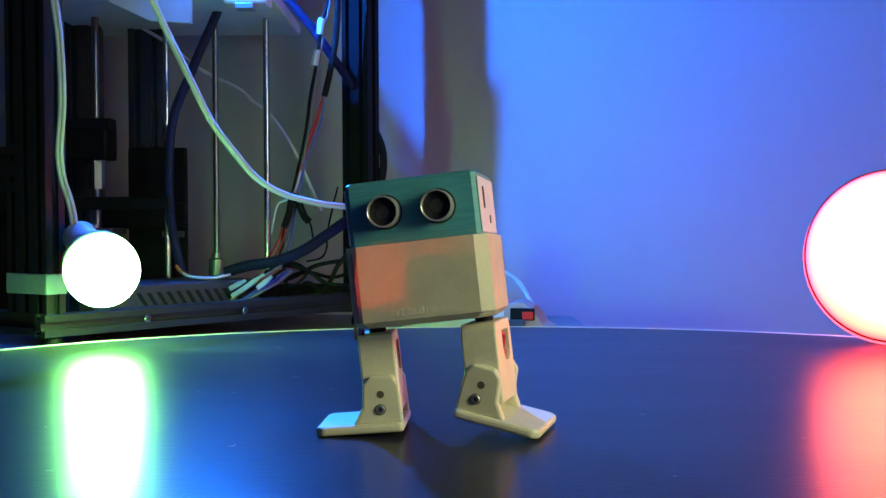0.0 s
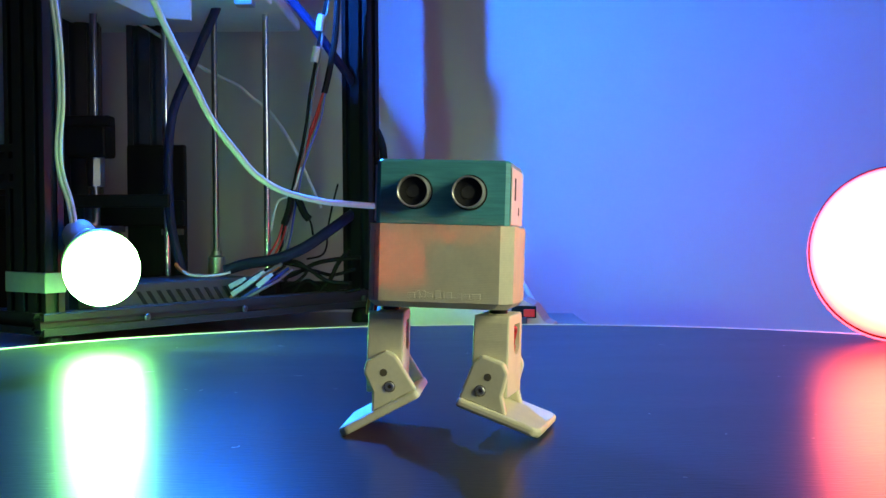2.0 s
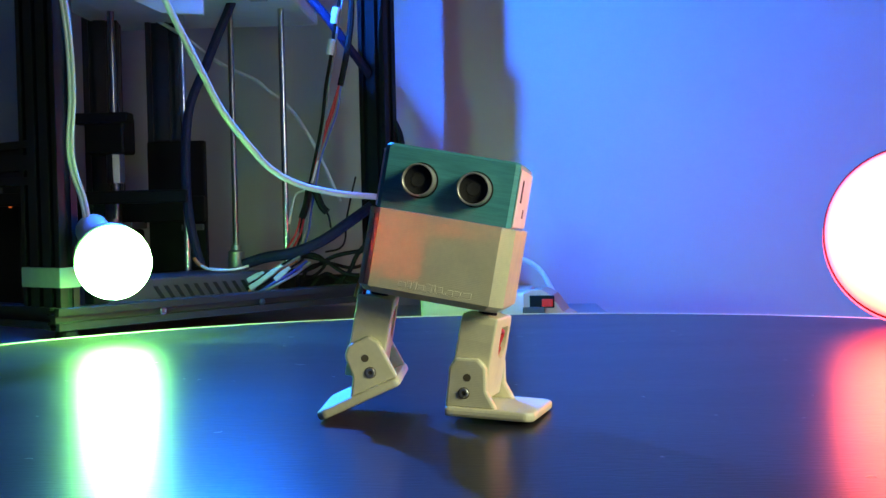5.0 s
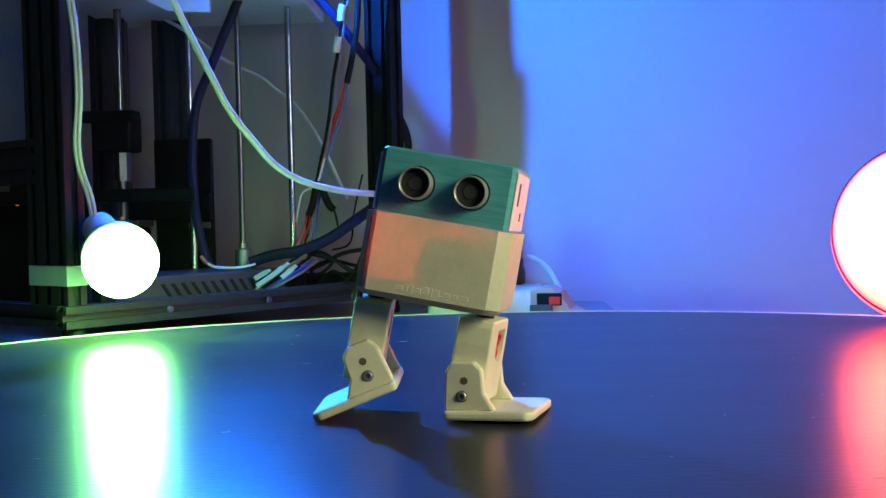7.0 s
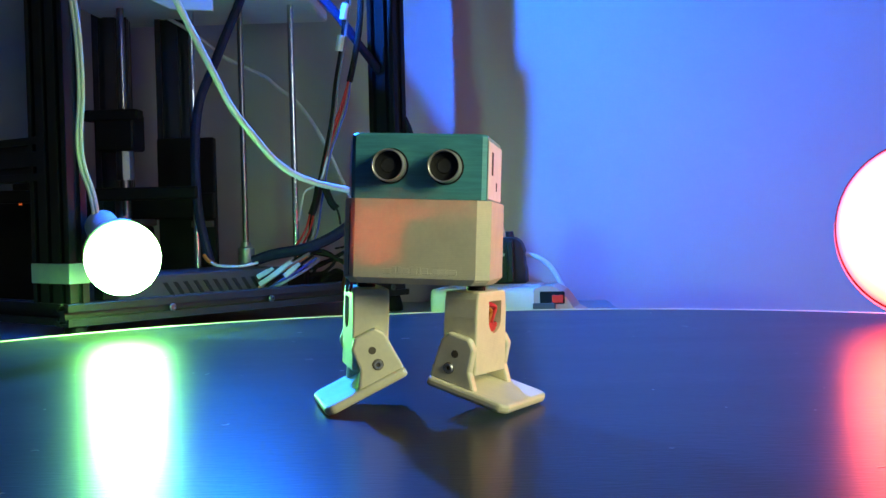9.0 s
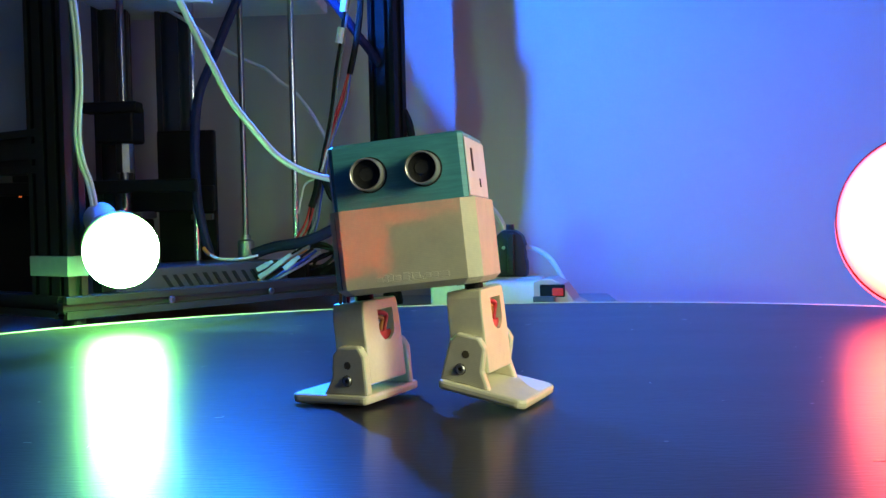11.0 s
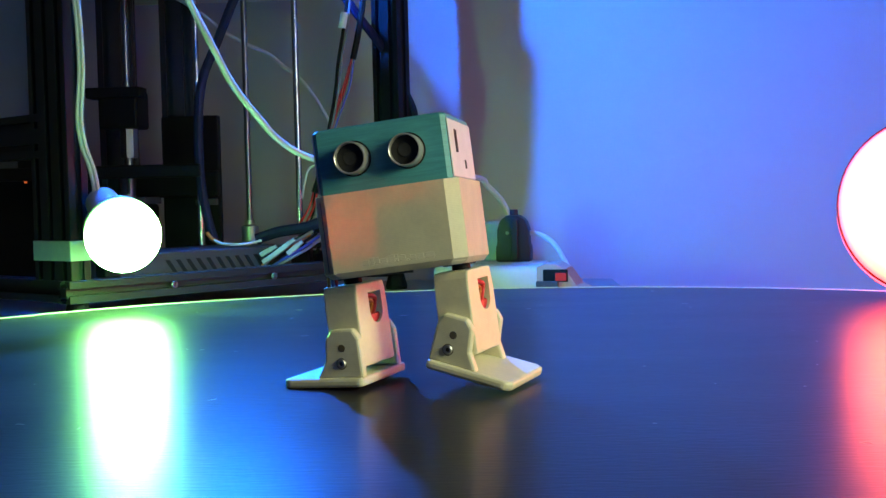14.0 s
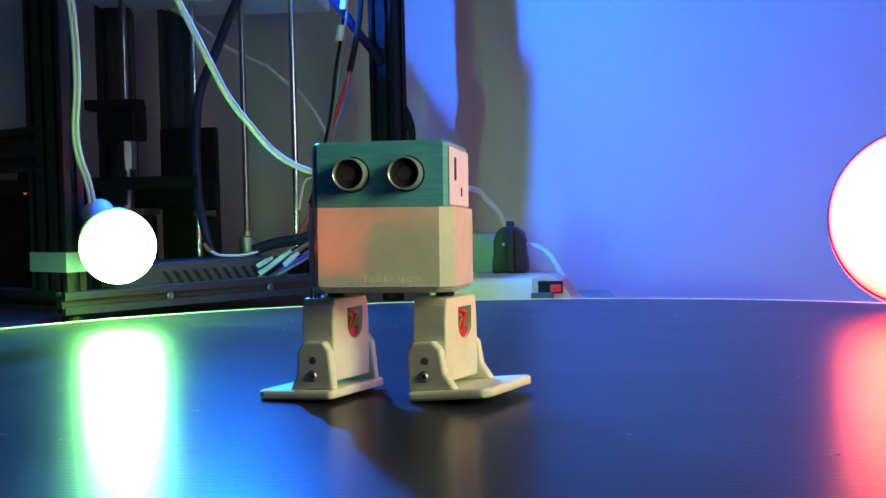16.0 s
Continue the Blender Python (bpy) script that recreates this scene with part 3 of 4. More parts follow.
WIRES = [
    ([(-0.1187, 1.3450, 0.3703), (-0.1271, 1.3450, 0.3332), (-0.1323, 1.3450, 0.3085), (-0.1370, 1.3450, 0.2775), (-0.1442, 1.3450, 0.2403), (-0.1482, 1.3450, 0.2092), (-0.1528, 1.3450, 0.1843), (-0.1593, 1.3450, 0.1564), (-0.1658, 1.3450, 0.1284), (-0.1742, 1.3450, 0.0972), (-0.1782, 1.3400, 0.0661), (-0.1944, 1.3300, 0.0387)], 0.0019, M_BLACK, "black wire of the printer's hanging bundle"),
    ([(-0.1156, 1.3450, 0.3703), (-0.1240, 1.3450, 0.3332), (-0.1292, 1.3450, 0.3084), (-0.1338, 1.3450, 0.2774), (-0.1410, 1.3450, 0.2402), (-0.1451, 1.3450, 0.2092), (-0.1497, 1.3450, 0.1843), (-0.1562, 1.3450, 0.1563), (-0.1627, 1.3450, 0.1283), (-0.1711, 1.3450, 0.0972), (-0.1751, 1.3400, 0.0661), (-0.1914, 1.3300, 0.0387)], 0.0013, M_GREYWIRE, "grey wire of the printer's hanging bundle"),
    ([(-0.1129, 1.3500, 0.3713), (-0.1145, 1.3500, 0.3278), (-0.1173, 1.3500, 0.2967), (-0.1232, 1.3500, 0.2656), (-0.1291, 1.3500, 0.2407)], 0.0036, M_BLACK, "black sleeve of the printer's hanging bundle"),
    ([(-0.1302, 1.3500, 0.2419), (-0.1397, 1.3480, 0.2125), (-0.1492, 1.3470, 0.1876), (-0.1565, 1.3450, 0.1595), (-0.1658, 1.3450, 0.1284), (-0.1741, 1.3450, 0.1035), (-0.1812, 1.3400, 0.0786), (-0.1969, 1.3350, 0.0540)], 0.0012, M_REDWIRE, 'red wire of the hanging bundle'),
    ([(-0.1294, 1.3500, 0.2419), (-0.1372, 1.3480, 0.2125), (-0.1467, 1.3470, 0.1875), (-0.1550, 1.3450, 0.1594), (-0.1633, 1.3450, 0.1283), (-0.1704, 1.3450, 0.1034), (-0.1762, 1.3400, 0.0786), (-0.1894, 1.3350, 0.0539)], 0.0012, M_REDWIRE, 'red wire of the hanging bundle'),
    ([(-0.1287, 1.3500, 0.2419), (-0.1347, 1.3480, 0.2125), (-0.1442, 1.3470, 0.1875), (-0.1535, 1.3450, 0.1594), (-0.1608, 1.3450, 0.1283), (-0.1666, 1.3450, 0.1034), (-0.1712, 1.3400, 0.0785), (-0.1820, 1.3350, 0.0539)], 0.0012, M_GREYWIRE, 'grey wire of the hanging bundle'),
    ([(-0.1281, 1.3500, 0.2419), (-0.1329, 1.3480, 0.2125), (-0.1424, 1.3470, 0.1875), (-0.1524, 1.3450, 0.1594), (-0.1589, 1.3450, 0.1283), (-0.1638, 1.3450, 0.1034), (-0.1675, 1.3400, 0.0785), (-0.1764, 1.3350, 0.0539)], 0.0012, M_BLUEWIRE, 'blue wire of the hanging bundle'),
    ([(-0.1549, 1.3450, 0.1594), (-0.1639, 1.3400, 0.1313), (-0.1795, 1.3400, 0.1221), (-0.1846, 1.3400, 0.1066), (-0.1879, 1.3400, 0.0899)], 0.0012, M_WHITE, 'thin white sensor wire with connector'),
    ([(-0.1589, 1.3400, 0.1282), (-0.1517, 1.3400, 0.1095), (-0.1455, 1.3400, 0.1020)], 0.0042, M_BLACK, 'short black heat-shrink sleeve'),
    ([(-0.1636, 1.3380, 0.1344), (-0.1675, 1.3380, 0.1127), (-0.1733, 1.3380, 0.0960)], 0.0040, M_BLACK, 'short black heat-shrink sleeve'),
    ([(-0.1516, 1.3400, 0.1145), (-0.1443, 1.3400, 0.0983), (-0.1419, 1.3400, 0.0846)], 0.0012, M_BLACK, 'thin black wire below the hanging bundle'),
    ([(-0.1175, 1.3800, 0.1416), (-0.1241, 1.3800, 0.1160), (-0.1285, 1.3700, 0.0905), (-0.1300, 1.3700, 0.0714), (-0.1354, 1.3600, 0.0616), (-0.1507, 1.3550, 0.0580)], 0.0011, M_BLACK, 'thin black wire looping down beside the post'),
    ([(-0.2029, 1.3450, 0.0399), (-0.1777, 1.3450, 0.0535), (-0.1497, 1.3450, 0.0483), (-0.1279, 1.3450, 0.0344), (-0.1030, 1.3450, 0.0311)], 0.0024, M_BLACK, 'black cable of the tangle behind the front beam'),
    ([(-0.1979, 1.3530, 0.0314), (-0.1663, 1.3530, 0.0406), (-0.1411, 1.3530, 0.0530), (-0.1159, 1.3530, 0.0578), (-0.0908, 1.3530, 0.0589)], 0.0024, M_BLACK, 'black cable of the tangle behind the front beam'),
    ([(-0.1802, 1.3610, 0.0213), (-0.1705, 1.3610, 0.0403), (-0.1483, 1.3610, 0.0452), (-0.1231, 1.3610, 0.0399), (-0.0977, 1.3610, 0.0461)], 0.0020, M_BLACK, 'black cable of the tangle behind the front beam'),
    ([(-0.2154, 1.3450, 0.0350), (-0.1903, 1.3450, 0.0486), (-0.1652, 1.3450, 0.0566), (-0.1497, 1.3450, 0.0471), (-0.1592, 1.3450, 0.0346), (-0.1780, 1.3450, 0.0273)], 0.0018, M_BLACK, 'black cable of the tangle behind the front beam'),
    ([(-0.1414, 1.3530, 0.0184), (-0.1255, 1.3530, 0.0340), (-0.1160, 1.3530, 0.0528), (-0.1033, 1.3530, 0.0684)], 0.0026, M_BLACK, 'black cable of the tangle behind the front beam'),
    ([(-0.1675, 1.3610, 0.0213), (-0.1516, 1.3610, 0.0338), (-0.1358, 1.3610, 0.0261), (-0.1169, 1.3610, 0.0209), (-0.0916, 1.3610, 0.0239)], 0.0022, M_BLACK, 'black cable of the tangle behind the front beam'),
    ([(-0.2235, 1.3000, 0.0203), (-0.2082, 1.3000, 0.0341), (-0.1915, 1.3100, 0.0439), (-0.1751, 1.3250, 0.0542)], 0.0016, M_GREYWIRE, 'grey connector wire in the bundle'),
    ([(-0.2187, 1.3000, 0.0196), (-0.2022, 1.3000, 0.0317), (-0.1854, 1.3100, 0.0414), (-0.1708, 1.3250, 0.0517)], 0.0016, M_BLACK, 'black connector wire in the bundle'),
    ([(-0.2148, 1.3000, 0.0188), (-0.1974, 1.3000, 0.0292), (-0.1806, 1.3100, 0.0389), (-0.1674, 1.3250, 0.0492)], 0.0016, M_BLUEWIRE, 'blue connector wire in the bundle'),
    ([(-0.2109, 1.3000, 0.0184), (-0.1926, 1.3000, 0.0280), (-0.1757, 1.3100, 0.0377), (-0.1640, 1.3250, 0.0480)], 0.0016, M_GREYWIRE, 'grey connector wire in the bundle'),
    ([(-0.2264, 1.3000, 0.0193), (-0.2119, 1.3000, 0.0305), (-0.1952, 1.3100, 0.0402), (-0.1777, 1.3250, 0.0505)], 0.0016, M_ORANGE, 'orange connector wire in the bundle'),
    ([(-0.2817, 1.3000, 0.0534), (-0.2747, 1.2950, 0.0475), (-0.2635, 1.2900, 0.0440), (-0.2425, 1.2900, 0.0433), (-0.2262, 1.3000, 0.0463)], 0.0014, M_WHITE, 'thin white wire along the cover'),
    ([(-0.2841, 1.3000, 0.0558), (-0.2787, 1.2970, 0.0498), (-0.2705, 1.2950, 0.0451)], 0.0020, M_ORANGE, 'orange and red wires at the cover'),
    ([(-0.0745, 1.4000, 0.2035), (-0.0682, 1.4000, 0.1872), (-0.0664, 1.4000, 0.1678), (-0.0698, 1.4000, 0.1418), (-0.0753, 1.4000, 0.1094)], 0.0045, M_BLACK, 'black cable bulging beside the post'),
]
TAGS = [[(-0.1302, 1.3445, 0.3257), (-0.1322, 1.3445, 0.3177), (-0.1335, 1.3445, 0.3084)], [(-0.1362, 1.3445, 0.2910), (-0.1375, 1.3445, 0.2836), (-0.1394, 1.3445, 0.2743)]]
def cable(name, points, r, mat, label, n=10):
    return tagged(finish(name, tube(points, r, n), mat, smooth=True), label, "cable")


twin = bmesh.new()
for dx in (-0.0016, 0.0016):
    add_tube(twin, [(x + dx, y, z) for x, y, z in CORD_A], 0.0019, 10)
tagged(finish("electric_cord", twin, M_CORD, smooth=True), "flat white two-core cord of the green bulb hanging down", "cable")
cable("electric_cord", CORD_B, 0.0032, M_CORD, "white power cord sagging from the printer to the plug")
cable("filament_tube", CORD_C, 0.0022, M_TUBE, "thin whitish filament tube behind the rods")
cable("sleeved_cable", CORD_D, 0.0052, M_NAVY, "thick dark blue sleeved cable hanging in the printer")
cable("black_cable", CORD_E, 0.0050, M_NAVY, "thick black cable crossing behind the post")
cable("sleeved_cable", CORD_F, 0.0062, M_NAVY, "thick dark blue sleeved cable leading into the wire bundle")
for pts, r, mt, lb in WIRES:
    cable("wire", pts, r, mt, lb, 8)
for pts in TAGS:
    cable("wire_tag", pts, 0.0042, M_WHITE, "white label sleeve round a wire", 12)


PLUGS = [
    ((-0.2234, 1.2920, 0.0233), (-0.2062, 1.2920, 0.0343)),
    ((-0.2140, 1.2880, 0.0287), (-0.1883, 1.2880, 0.0473)),
    ((-0.1952, 1.2840, 0.0321), (-0.1793, 1.2840, 0.0449)),
    ((-0.2263, 1.2960, 0.0310), (-0.2092, 1.2960, 0.0402)),
]
for p0, p1 in PLUGS:
    p0, p1 = Vector(p0), Vector(p1)
    plug_pose = Matrix.Translation(p0) @ (p1 - p0).to_track_quat("Z", "Y").to_matrix().to_4x4()
    shell_mesh = box((-0.0034, -0.0026, 0), (0.0034, 0.0026, (p1 - p0).length * 0.72), 0.0005, 1, plug_pose)
    add_box(shell_mesh, (-0.0026, -0.0019, (p1 - p0).length * 0.7), (0.0026, 0.0019, (p1 - p0).length), 0.0004, 1, plug_pose)
    tagged(finish("wire_connector", shell_mesh, M_CONNECTOR), "small white plastic wire connector in the tangle", "connector", "connectors in the wire tangle")


# ---- power strip, plug ----
def power_strip():
    q = Vector((0.105, 1.295, DESK))
    s = empty("power_strip", Matrix.Translation(q) @ Matrix.Rotation(radians(168), 4, "Z"), "white power strip with a lit red rocker switch", "power strip")
    part("body", box((0.028, -0.024, 0), (0.148, 0.024, 0.030), 0.006, 3), M_STRIP, s, smooth=True)
    end = bmesh.new()
    add_prism(end, [(-0.012, 0.001), (0.036, 0.001), (0.036, 0.029), (0.027, 0.0325), (0.016, 0.0325), (0.006, 0.027), (-0.006, 0.010), (-0.014, 0.006)], -0.0245, 0.0245, "y", 0.0015)
    housing = part("switch_housing", end, M_BEIGE, s, "beige rounded switch end")
    part("rocker", box((0.0045, 0.0235, 0.0148), (0.0160, 0.0265, 0.0228), 0.001), M_ROCKER, housing, "lit red rocker switch")
    part("rocker_frame", box((0.003, 0.0225, 0.0135), (0.029, 0.0255, 0.0265), 0.001), M_BLACK, housing)
    part("name_plate", box((0.0125, 0.0245, 0.001), (0.036, 0.0285, 0.0145), 0.001), M_BOXGREY, housing)


power_strip()


def plug():
    p = empty("plug", Matrix.Translation((0.043, 1.405, 0.0125)) @ Matrix.Rotation(radians(-8), 4, "Z"), "black moulded power plug standing in a white socket block", "plug")
    out = [(-0.0198, 0), (0.0198, 0), (0.0198, 0.017), (0.0180, 0.019), (0.0180, 0.036), (0.0145, 0.047), (0.0065, 0.0530), (-0.0065, 0.0530), (-0.0145, 0.047),
           (-0.0180, 0.036), (-0.0180, 0.019), (-0.0198, 0.017)]
    bm = bmesh.new()
    add_prism(bm, out, -0.013, 0.013, "y", 0.0025)
    body = part("body", bm, M_PLUG, p, smooth=True)
    part("rib", box((-0.0015, -0.0160, 0.002), (0.0060, -0.0125, 0.049), 0.0012), M_PLUG, body)
    part("cord_sleeve", turned([(0, 0.052), (0.0056, 0.052), (0.0045, 0.059), (0, 0.059)], 16), M_PLUG, p, smooth=True)
    bm = turned([(0, 0), (0.0020, 0), (0.0017, 0.0008), (0, 0.0008)], 14, Matrix.Translation((-0.0060, -0.0131, 0.033)) @ Matrix.Rotation(radians(90), 4, "X"))
    part("screw", bm, M_STEEL, p)


plug()
block = empty("socket_block", Matrix.Translation((0.035, 1.405, DESK)) @ Matrix.Rotation(radians(-8), 4, "Z"), "white plastic socket block with a plug in it", "socket")
part("body", box((-0.06, -0.028, 0), (0.045, 0.028, 0.0285), 0.004), M_STRIP, block)
cable("electric_cord", CORD_G, 0.0028, M_CORD, "white cord arching over the power strip")
outlet = empty("adapter", Matrix.Translation((0.005, 1.485, DESK)) @ Matrix.Rotation(radians(-8), 4, "Z"), "white plastic adapter box by the wall", "adapter")
part("body", box((-0.03, -0.02, 0), (0.035, 0.02, 0.073), 0.004), M_STRIP, outlet)


# ---- lint and fibres on the tabletop ----
def lint():
    """Short pale fibres and specks lying loose on the black top."""
    rnd = random.Random(4)
    bm = bmesh.new()
    for _ in range(70):
        a, q = rnd.uniform(0, 2 * math.pi), 0.47 * math.sqrt(rnd.random())
        x, y = 0.037 + q * math.cos(a), 0.677 + q * math.sin(a)
        d, size, bend = rnd.uniform(0, math.pi), rnd.choice((0.0006, 0.0008, 0.0012, 0.002, 0.003)), rnd.uniform(-0.7, 0.7)
        pts = [(x + size * (t * math.cos(d) - bend * (t * t - 1) * math.sin(d)), y + size * (t * math.sin(d) + bend * (t * t - 1) * math.cos(d)), TABLE + 0.0001) for t in (-1, -0.3, 0.4, 1)]
        add_tube(bm, pts, 0.00009, 4, 3)
    tagged(finish("lint", bm, M_LINT), "loose pale lint fibres on the black tabletop", "lint", kind="stuff")


lint()


# ---- the walking robot ----
HIP, SHIFT, LEG, PIVOT, NOD = 0.0272, -0.00225, 0.0319, 0.01855, -1.66


def chamfered(w, d, z0, z1, c, ct=0.0, cb=0.0):
    """A block with chamfered upright edges, and its top and bottom edges drawn in."""
    def loop(inset):
        a, b = w / 2 - inset, d / 2 - inset
        return [(a, -b + c), (a, b - c), (a - c, b), (-a + c, b), (-a, b - c), (-a, -b + c), (-a + c, -b), (a - c, -b)]
    bm = bmesh.new()
    levels = ([(cb, z0)] if cb else []) + [(0, z0 + cb), (0, z1 - ct)] + ([(ct, z1)] if ct else [])
    rings = [[bm.verts.new((x, y, z)) for x, y in loop(i)] for i, z in levels]
    for a, b in zip(rings, rings[1:]):
        for k in range(8):
            bm.faces.new((a[k], a[(k + 1) % 8], b[(k + 1) % 8], b[k]))
    return bm, rings


def shell(w, d, z0, z1, c, t, open_top, ct=0.0, cb=0.0):
    """A thin-walled box, open at the top or at the bottom."""
    bm, r = chamfered(w, d, z0, z1, c, ct, cb)
    closed, opened = (r[0], r[-1]) if open_top else (r[-1], r[0])
    bm.faces.new(closed)
    inner = []
    zi0, zi1 = (z0 + t, z1) if open_top else (z0, z1 - t)
    for z in (zi0, zi1):
        a, b, k = w / 2 - t, d / 2 - t, c * 0.8
        inner.append([bm.verts.new((x, y, z)) for x, y in [(a, -b + k), (a, b - k), (a - k, b), (-a + k, b), (-a, b - k), (-a, -b + k), (-a + k, -b), (a - k, -b)]])
    for k in range(8):
        bm.faces.new((inner[0][k], inner[0][(k + 1) % 8], inner[1][(k + 1) % 8], inner[1][k]))
    rim, lid = (inner[1], inner[0]) if open_top else (inner[0], inner[1])
    bm.faces.new(lid)
    for k in range(8):
        bm.faces.new((opened[k], opened[(k + 1) % 8], rim[(k + 1) % 8], rim[k]))
    es = [e for e in bm.edges if e.is_manifold and e.calc_face_angle(0) > 0.4]
    bmesh.ops.bevel(bm, geom=es, offset=0.0005, segments=2, affect="EDGES", profile=0.5)
    return bm


def robot():
    r = empty("robot", Matrix.Identity(4), "small two-legged robot of printed plastic, teal head, cream body", "robot")
    torso = part("torso", shell(0.0691, 0.0655, 0.0, 0.0393, 0.0060, 0.0016, True, cb=0.0028), M_SHELL, r, "cream printed torso shell with raised marks")
    head = part("head", shell(0.0640, 0.0570, 0.0396, 0.0701, 0.0022, 0.0022, False, ct=0.0012), M_TEAL, r, "teal printed head with two round eyes")
    # raised marks low on the chest
    x = -0.0145
    for w, tall in ((4, 3), (2.2, 4), (2.2, 4), (3.4, 3), (3.6, 4.2), (1.2, 4), (3.2, 3.6), (1.2, 1.2), (3, 3), (3.4, 3), (5, 3)):
        part("raised_mark", box((x, -0.03288, 0.0046), (x + w * 0.00088, -0.0326, 0.0046 + tall * 0.0009), 0.0002, 1), M_MARK, torso)
        x += w * 0.00088 + 0.0006
    # sensor eyes
    for sx in (-0.013, 0.013):
        m = Matrix.Translation((sx, -0.0286, 0.0547)) @ Matrix.Rotation(radians(90), 4, "X")
        eye = part("eye", turned([(0.0068, 0.0068), (0.0068, 0.0077), (0.0071, 0.0080), (0.0074, 0.0079), (0.0076, 0.0074), (0.0076, -0.001), (0.0068, -0.001),
                                  (0.0068, 0.0068)], 48, m), M_BARREL, r, "round metal ultrasonic sensor eye", True)
        part("gauze", turned([(0, 0.0058), (0.0030, 0.0058), (0.0036, 0.0050), (0.0069, 0.0044), (0.0069, 0.0004), (0, 0.0004)], 40, m), M_MESH, eye, "dark sensor gauze", True)
        # dark ring painted where the eye shades the head
        part("shade_ring", turned([(0.0077, 0.0002), (0.0084, 0.0002), (0.0084, -0.001), (0.0077, -0.001)], 40, m), M_SLOT, eye)
    # pale side panels of the head, with the ports in one of them
    for s in (-1, 1):
        part("side_panel", box((s * 0.0324 - 0.0004, -0.0266, 0.0402), (s * 0.0324 + 0.0004, 0.0266, 0.0672), 0.0003, 1), M_PALE, head, "pale printed side panel")
    hx = 0.0328
    part("port", box((hx - 0.001, -0.0152, 0.0518), (hx + 0.0002, -0.0095, 0.0630), 0.0004, 1), M_SLOT, head, "slot in the side, its shade put into the colour")
    part("port", box((hx - 0.001, 0.0030, 0.0448), (hx + 0.0002, 0.0072, 0.0494), 0.0004, 1), M_SLOT, head, "slot in the side, its shade put into the colour")
    # unseen, added inside the torso: the board, a red light for the patch on the chest, the battery and black plates
    # round it
    part("battery", box((-0.0080, -0.0265, 0.003), (0.030, 0.020, 0.031), 0.002), M_BLACK, r)
    part("inner_plate", box((-0.0318, -0.0300, 0.003), (-0.0300, 0.028, 0.037), 0.0005, 1), M_BLACK, r)
    part("base_plate", box((-0.0300, -0.0300, 0.008), (-0.0082, 0.020, 0.0105), 0.0005, 1), M_BLACK, r)
    part("board", box((-0.0300, -0.014, 0.034), (0.030, 0.022, 0.0375), 0.0005, 1), M_SERVO, r)
    part("indicator", box((-0.0180, 0.0045, 0.0290), (-0.0155, 0.0070, 0.0315), 0.0003, 1), M_CHEST_GLOW, r, "unseen red light added for the glow on the chest")
    # axles under the hips
    for s in (-1, 1):
        part("hip_servo", box((s * HIP + SHIFT - 0.007, -0.010, -0.0006), (s * HIP + SHIFT + 0.006, 0.010, 0.004), 0.0006, 1), M_BLACK, r)
        part("axle", turned([(0, -0.0044), (0.0045, -0.0044), (0.0045, -0.0005), (0, -0.0005)], 20, Matrix.Translation((s * HIP + SHIFT, 0, 0))), M_BLACK, r)
    for dx, mat, tint in ((-0.0016, M_ORANGE, "orange"), (0.0004, M_GREYWIRE, "grey"), (0.0022, M_REDWIRE, "red")):
        x0 = -HIP + SHIFT - 0.0062 + dx
        part("hip_wire", tube([(x0, -0.012, 0.003), (x0 - 0.0006, -0.0125, -0.0012), (x0 - 0.0012, -0.011, -0.0050)], 0.0008, 8, 5), mat, r, tint + " wire at the hip", True)
    made_limbs = {}
    for s, side in ((-1, "left"), (1, "right")):
        # leg: its own origin on the hip axis, at the ankle's height
        bm = bmesh.new()
        prof = [(-0.0168, -0.0105), (0.0168, -0.0105), (0.0168, 0.017), (0.0160, 0.0255), (0.0148, 0.0290), (-0.0148, 0.0290), (-0.0160, 0.0255), (-0.0168, 0.017)]
        win = [(-0.0036, 0.0240)] + [(0.0034 - 0.0070 * math.cos(math.pi * i / 10), 0.0152 - 0.0066 * math.sin(math.pi * i / 10)) for i in range(11)] + [(0.0104, 0.0240)]
        add_prism(bm, prof, -0.0088, 0.0088, "x", 0.0009, win)
        leg = part("leg", bm, M_CREAM, r, "cream printed leg with a round-ended window")
        part("servo", box((-0.0058, -0.0050, 0.0085), (0.0072, 0.0100, 0.0135), 0.0006, 1), M_SERVORED, leg, "servo block behind the window, red glow put into its colour")
        part("servo_wire", tube([(0.004, -0.005, 0.0225), (0.0072, 0.001, 0.0222), (0.0074, 0.006, 0.0205), (0.0068, 0.0050, 0.0165), (0.006, 0.004, 0.0120)], 0.0012, 8, 6), M_SERVORED, leg, "red servo wire", True)
        part("servo_wire", tube([(0.002, -0.004, 0.0205), (0.0060, 0.001, 0.0202), (0.0062, 0.0040, 0.0185), (0.0056, 0.0030, 0.0150), (0.005, 0.002, 0.0120)], 0.0011, 8, 6), M_ORANGE, leg, "orange servo wire", True)
        part("servo_wire", tube([(0.001, -0.003, 0.0190), (0.0050, 0.003, 0.0185), (0.0052, 0.0058, 0.0165), (0.0048, 0.0045, 0.0140), (0.004, 0.004, 0.0115)], 0.0010, 8, 6), M_BLACK, leg, "", True)
        part("servo_screw", turned([(0, 0), (0.0017, 0), (0.0017, 0.001), (0, 0.001)], 14, Matrix.Translation((0.0050, 0.0008, 0.0185)) @ Matrix.Rotation(radians(90), 4, "Y")), M_GREYWIRE, leg)
        # foot: its origin on the ankle axis
        bm = bmesh.new()
        zb = -PIVOT
        o = s
